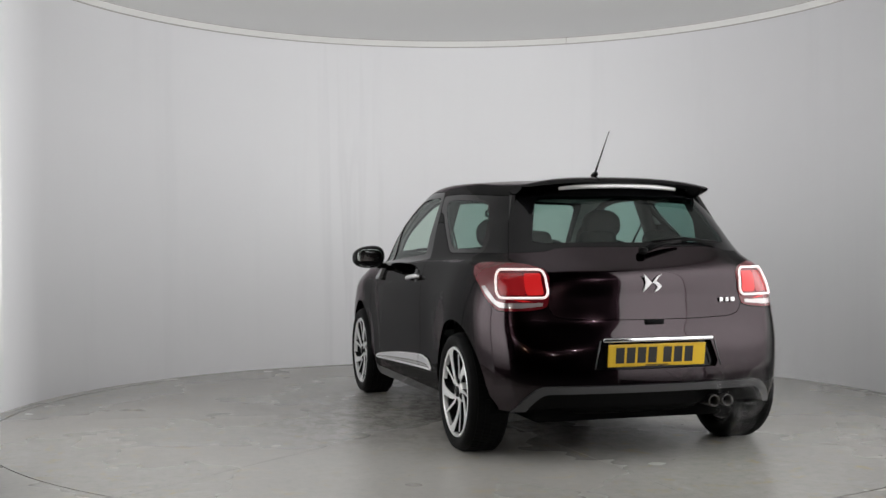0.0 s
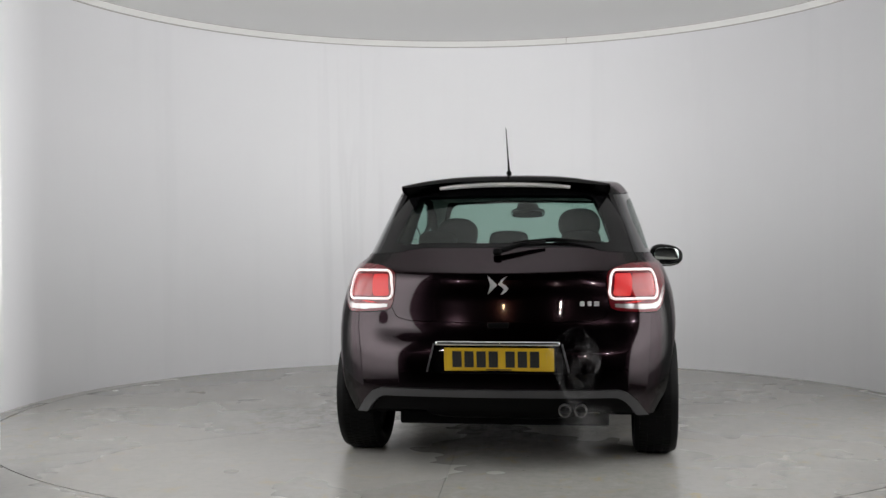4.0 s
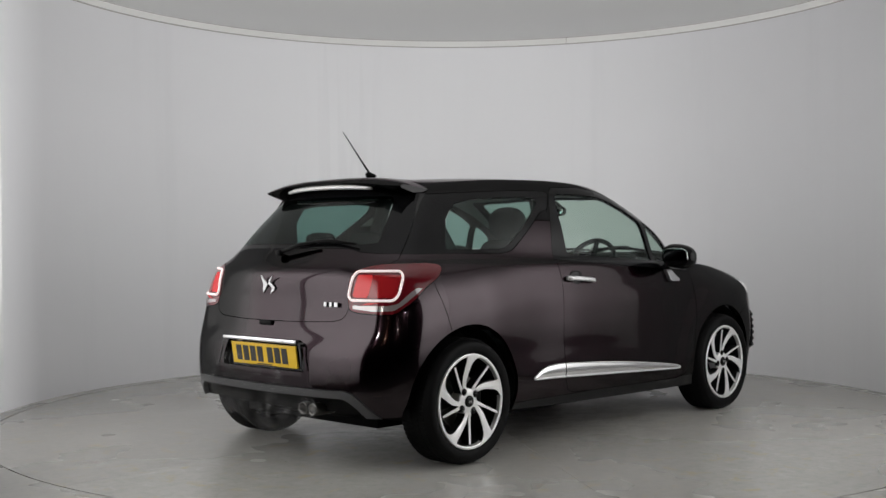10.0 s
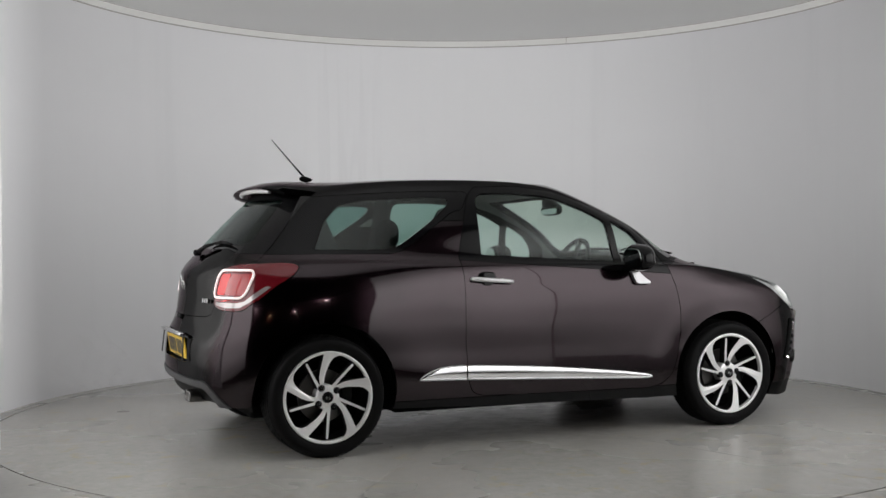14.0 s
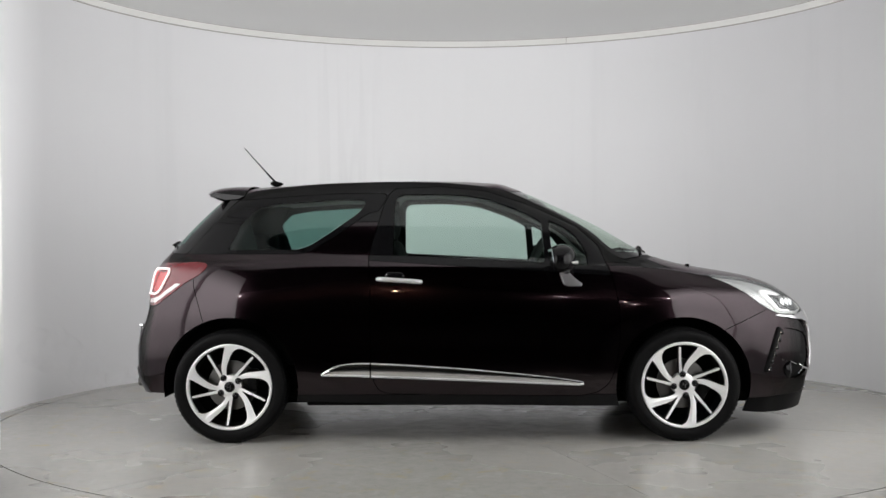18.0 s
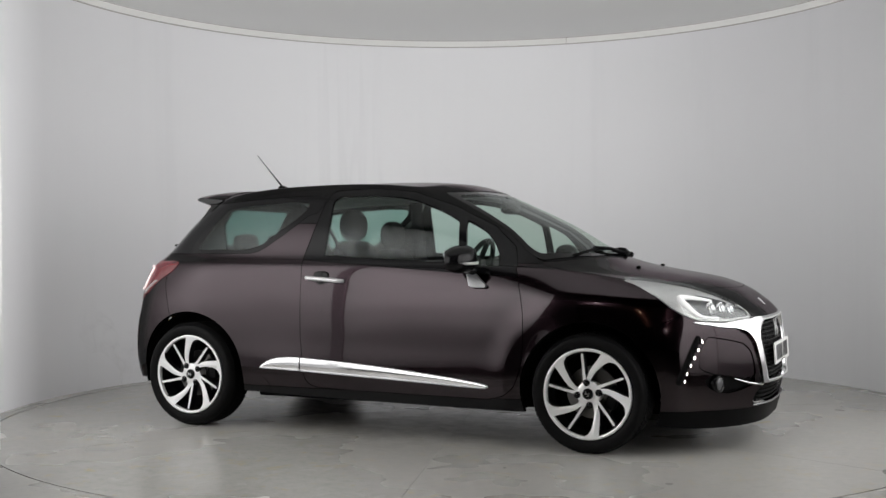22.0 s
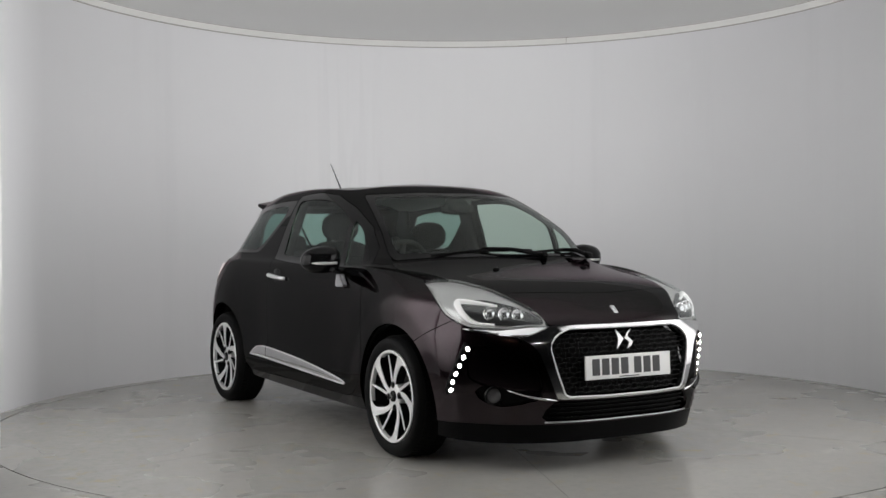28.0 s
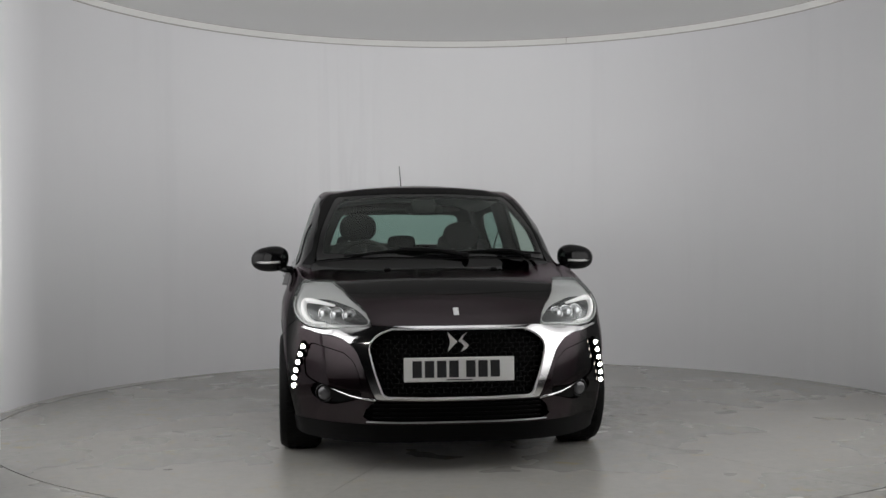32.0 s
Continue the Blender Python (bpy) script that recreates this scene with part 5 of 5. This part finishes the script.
def wiper(name, parent, pivot, elbow, tip_a, tip_b):
    w = new(name)
    w.parent = parent
    tagged(w, "black wiper")
    v, f = tube([pivot, (Vector(pivot) + Vector(elbow)) / 2 + Vector((.0, 0, .012)), elbow], .011, 8, taper=[1.3, 1.0, .7])
    link("arm", v, f, PLASTIC, w)
    mid = (Vector(tip_a) + Vector(tip_b)) / 2 + Vector((.006, 0, .014))
    v, f = tube([tip_a, mid, tip_b], .009, 8, taper=[.6, 1.2, .6])
    link("blade", v, f, PLASTIC, w)
    v, f = blob(*pivot, .022, .022, .018)
    link("cap", v, f, PLASTIC, w)


wiper("windscreen_wiper", car, (1.165, .16, 1.012), (1.085, -.20, 1.052), (1.055, -.50, 1.012), (1.105, .12, 1.040))
wiper("windscreen_wiper", car, (1.10, .52, 1.005), (1.075, .36, 1.043), (1.115, .14, 1.030), (.985, .62, 1.020))
wiper("rear_wiper", tailgate, (-1.722, .01, 1.035), (-1.678, -.22, 1.082), (-1.668, -.06, 1.080), (-1.628, -.46, 1.078))
for y in (.283, -.283):
    seat, _ = on_skin(ax_x, ax_y, 1.36, abs(y), [(2, .8, 1)], .002)
    v, f = blob(1.36, y, seat.z, .012, .018, .009)
    link("washer_jet", v, f, PLASTIC, car, "black washer jet")

# ---------------------------------------------------------------- cabin


def front_seat(y, name, back, low):
    st = new(name)
    st.parent = car
    st.matrix_basis = pose(-back, 0, -low)
    tagged(st, "dark fabric front seat")
    lean = lambda p: Vector((p.x - .22 * (p.z + .3), p.y * (1 - .12 * max(0, p.z) / .3), p.z))
    link("backrest", *blob(-.20, y, .80, .075, .235, .30, .45, .5, 14, 24, lean), FABRIC, st)
    link("cushion", *blob(.06, y, .50, .27, .245, .09, .5, .5), FABRIC, st)
    link("headrest", *blob(-.33, y, 1.19, .055, .125, .095, .85, .7), FABRIC, st)
    for s in (-.06, .06):
        v, f = tube([(-.31, y + s, 1.03), (-.325, y + s, 1.16)], .007, 8)
        link("post", v, f, SATIN, st, "steel headrest post")


front_seat(-.36, "driver_seat", .045, .0)
front_seat(.36, "passenger_seat", .145, .055)
bench = new("rear_bench")
bench.parent = car
tagged(bench, "dark fabric rear bench")
link("backrest", *blob(-1.05, 0, .76, .09, .60, .29, .4, .3, 12, 28, lambda p: Vector((p.x - .3 * p.z, p.y, p.z))), FABRIC, bench)
link("cushion", *blob(-.78, 0, .47, .27, .60, .09, .4, .3), FABRIC, bench)
for y in (-.38, 0, .38):
    link("headrest", *blob(-1.14, y, 1.085, .045, .105, .06, .6, .6), FABRIC, bench)
bm = bmesh.new()
box(bm, -1.37, 0, 1.015, .44, 1.12, .02)
bevel(part("parcel_shelf", bm, INTERIOR, car, "black parcel shelf"), .006)
dash = link("dashboard", *blob(.88, 0, .83, .30, .66, .145, .5, .35, 16, 32, lambda p: Vector((p.x, p.y, p.z + .02 * math.cos(p.y * 3)))), INTERIOR, car, "black dashboard")
link("instrument_hood", *blob(.66, -.36, .965, .10, .17, .055, .7, .7), INTERIOR, dash)
turn = Matrix.Translation((.43, -.36, .93)) @ Matrix.Rotation(radians(-66), 4, "Y")
ring = [turn @ Vector((.178 * math.cos(2 * math.pi * k / 40), .178 * math.sin(2 * math.pi * k / 40), 0)) for k in range(41)]
wheel_part = new("steering_wheel")
wheel_part.parent = car
tagged(wheel_part, "black three-spoke steering wheel")
v, f = tube(ring, .015, 10, ends=False)
link("rim", v, f, INTERIOR, wheel_part)
v, f = blob(0, 0, 0, .07, .075, .03)
link("boss", [turn @ Vector(q) for q in v], f, INTERIOR, wheel_part)
for a in (0, 180, 270):
    w = radians(a + 90)
    v, f = tube([turn @ Vector((.05 * math.cos(w), .05 * math.sin(w), 0)), turn @ Vector((.17 * math.cos(w), .17 * math.sin(w), 0))], .016, 8)
    link("spoke", v, f, INTERIOR, wheel_part)
v, f = blob(.50, 0, 1.285, .018, .115, .034, .6, .5)
mirror_in = link("inside_mirror", v, f, GLOSS_BLACK, car, "black inside mirror")
v, f = blob(.482, 0, 1.285, .003, .105, .027, .5, .3)
link("glass", v, f, MIRROR, mirror_in, "mirror glass")
v, f = blob(.505, 0, 1.312, .05, .075, .028, .6, .6, 12, 20, lambda p: Vector((p.x, p.y, p.z - .55 * p.x)))
link("sensor_housing", v, f, INTERIOR, mirror_in, "dark sensor housing")
for s in (1, -1):
    # inner pillars and belts
    v, f = tube([(-.42, s * .60, 1.36), (-.44, s * .70, 1.05), (-.44, s * .75, .60)], .045, 8)
    link("pillar_trim", v, f, INTERIOR, car, "dark pillar trim")
    v, f = prism([(-.42, 1.20), (-.40, 1.20), (-.16, .60), (-.20, .58)], lambda x, z: s * (.62 - .35 * (1.2 - z)), lambda x, z: s * (.625 - .35 * (1.2 - z)))
    link("seat_belt", v, f, FABRIC, car, "dark seat belt", smooth=False)

for s in (1, -1):
    v, f = prism([(-1.46, 1.03), (-1.10, 1.03), (-1.16, 1.20), (-1.10, 1.33), (-1.28, 1.33)], lambda x, z: s * (.66 - .35 * (z - 1.0)), lambda x, z: s * (.64 - .35 * (z - 1.0)))
    link("rear_pillar_trim", v, f if s > 0 else [tuple(reversed(g)) for g in f], INTERIOR, car, "dark rear pillar trim", smooth=False)

# ---------------------------------------------------------------- exhaust vapour
vapour = tagged(new("exhaust_vapour"), "faint white wisps of exhaust vapour behind the car", "vapour")
PUFFS = []
for k, (x, y, z, r) in enumerate(((-1.98, -.40, .24, .10), (-2.10, -.40, .34, .13), (-2.34, -.40, .50, .15))):
    def torn(p, k=k, r=r):
        w = 1 + .28 * math.sin(9 / r * .11 * p.x * 3 + k) * math.cos(p.z / r * 3 + 2 * k) + .2 * math.sin(p.y / r * 5 + k)
        return Vector((p.x * w * 1.1, p.y * w, p.z * w * .9))
    shells = [blob(0, 0, 0, r * f, r * f, r * f, 1.0, 1.0, 16, 24, torn) for f in ((.55, .95) if k < 2 else (.9,))]
    puff = link("vapour_puff", *join_lists(*shells), VAPOUR, vapour, "torn puff of thin white vapour")
    PUFFS.append((puff, x, y, z))


def motions():
    """The turntable turns, and the car and its vapour with it."""
    times = [0.5 * i for i in range(65)]
    rows_car, rows_table = [], []
    for t in times:
        a = table_turn(t)
        turn = pose(0, 0, 0, 0, 0, a)
        rows_car.append((t, turn @ pose(CAR_X, CAR_Y, 0)))
        rows_table.append((t, turn))
    walk(car, rows_car)
    walk(table, rows_table)
    # the vapour hangs behind the exhaust, its puffs drifting slowly
    walk(vapour, rows_car)
    for k, (puff, x, y, z) in enumerate(PUFFS):
        walk(puff, [(t, pose(x + .05 * math.sin(1.1 * t + 1.7 * k), y + .04 * math.cos(.9 * t + k), z + .05 * math.sin(.8 * t + 2.1 * k),
                             0, 0, 40 * math.sin(.35 * t + k))) for t in times])


motions()
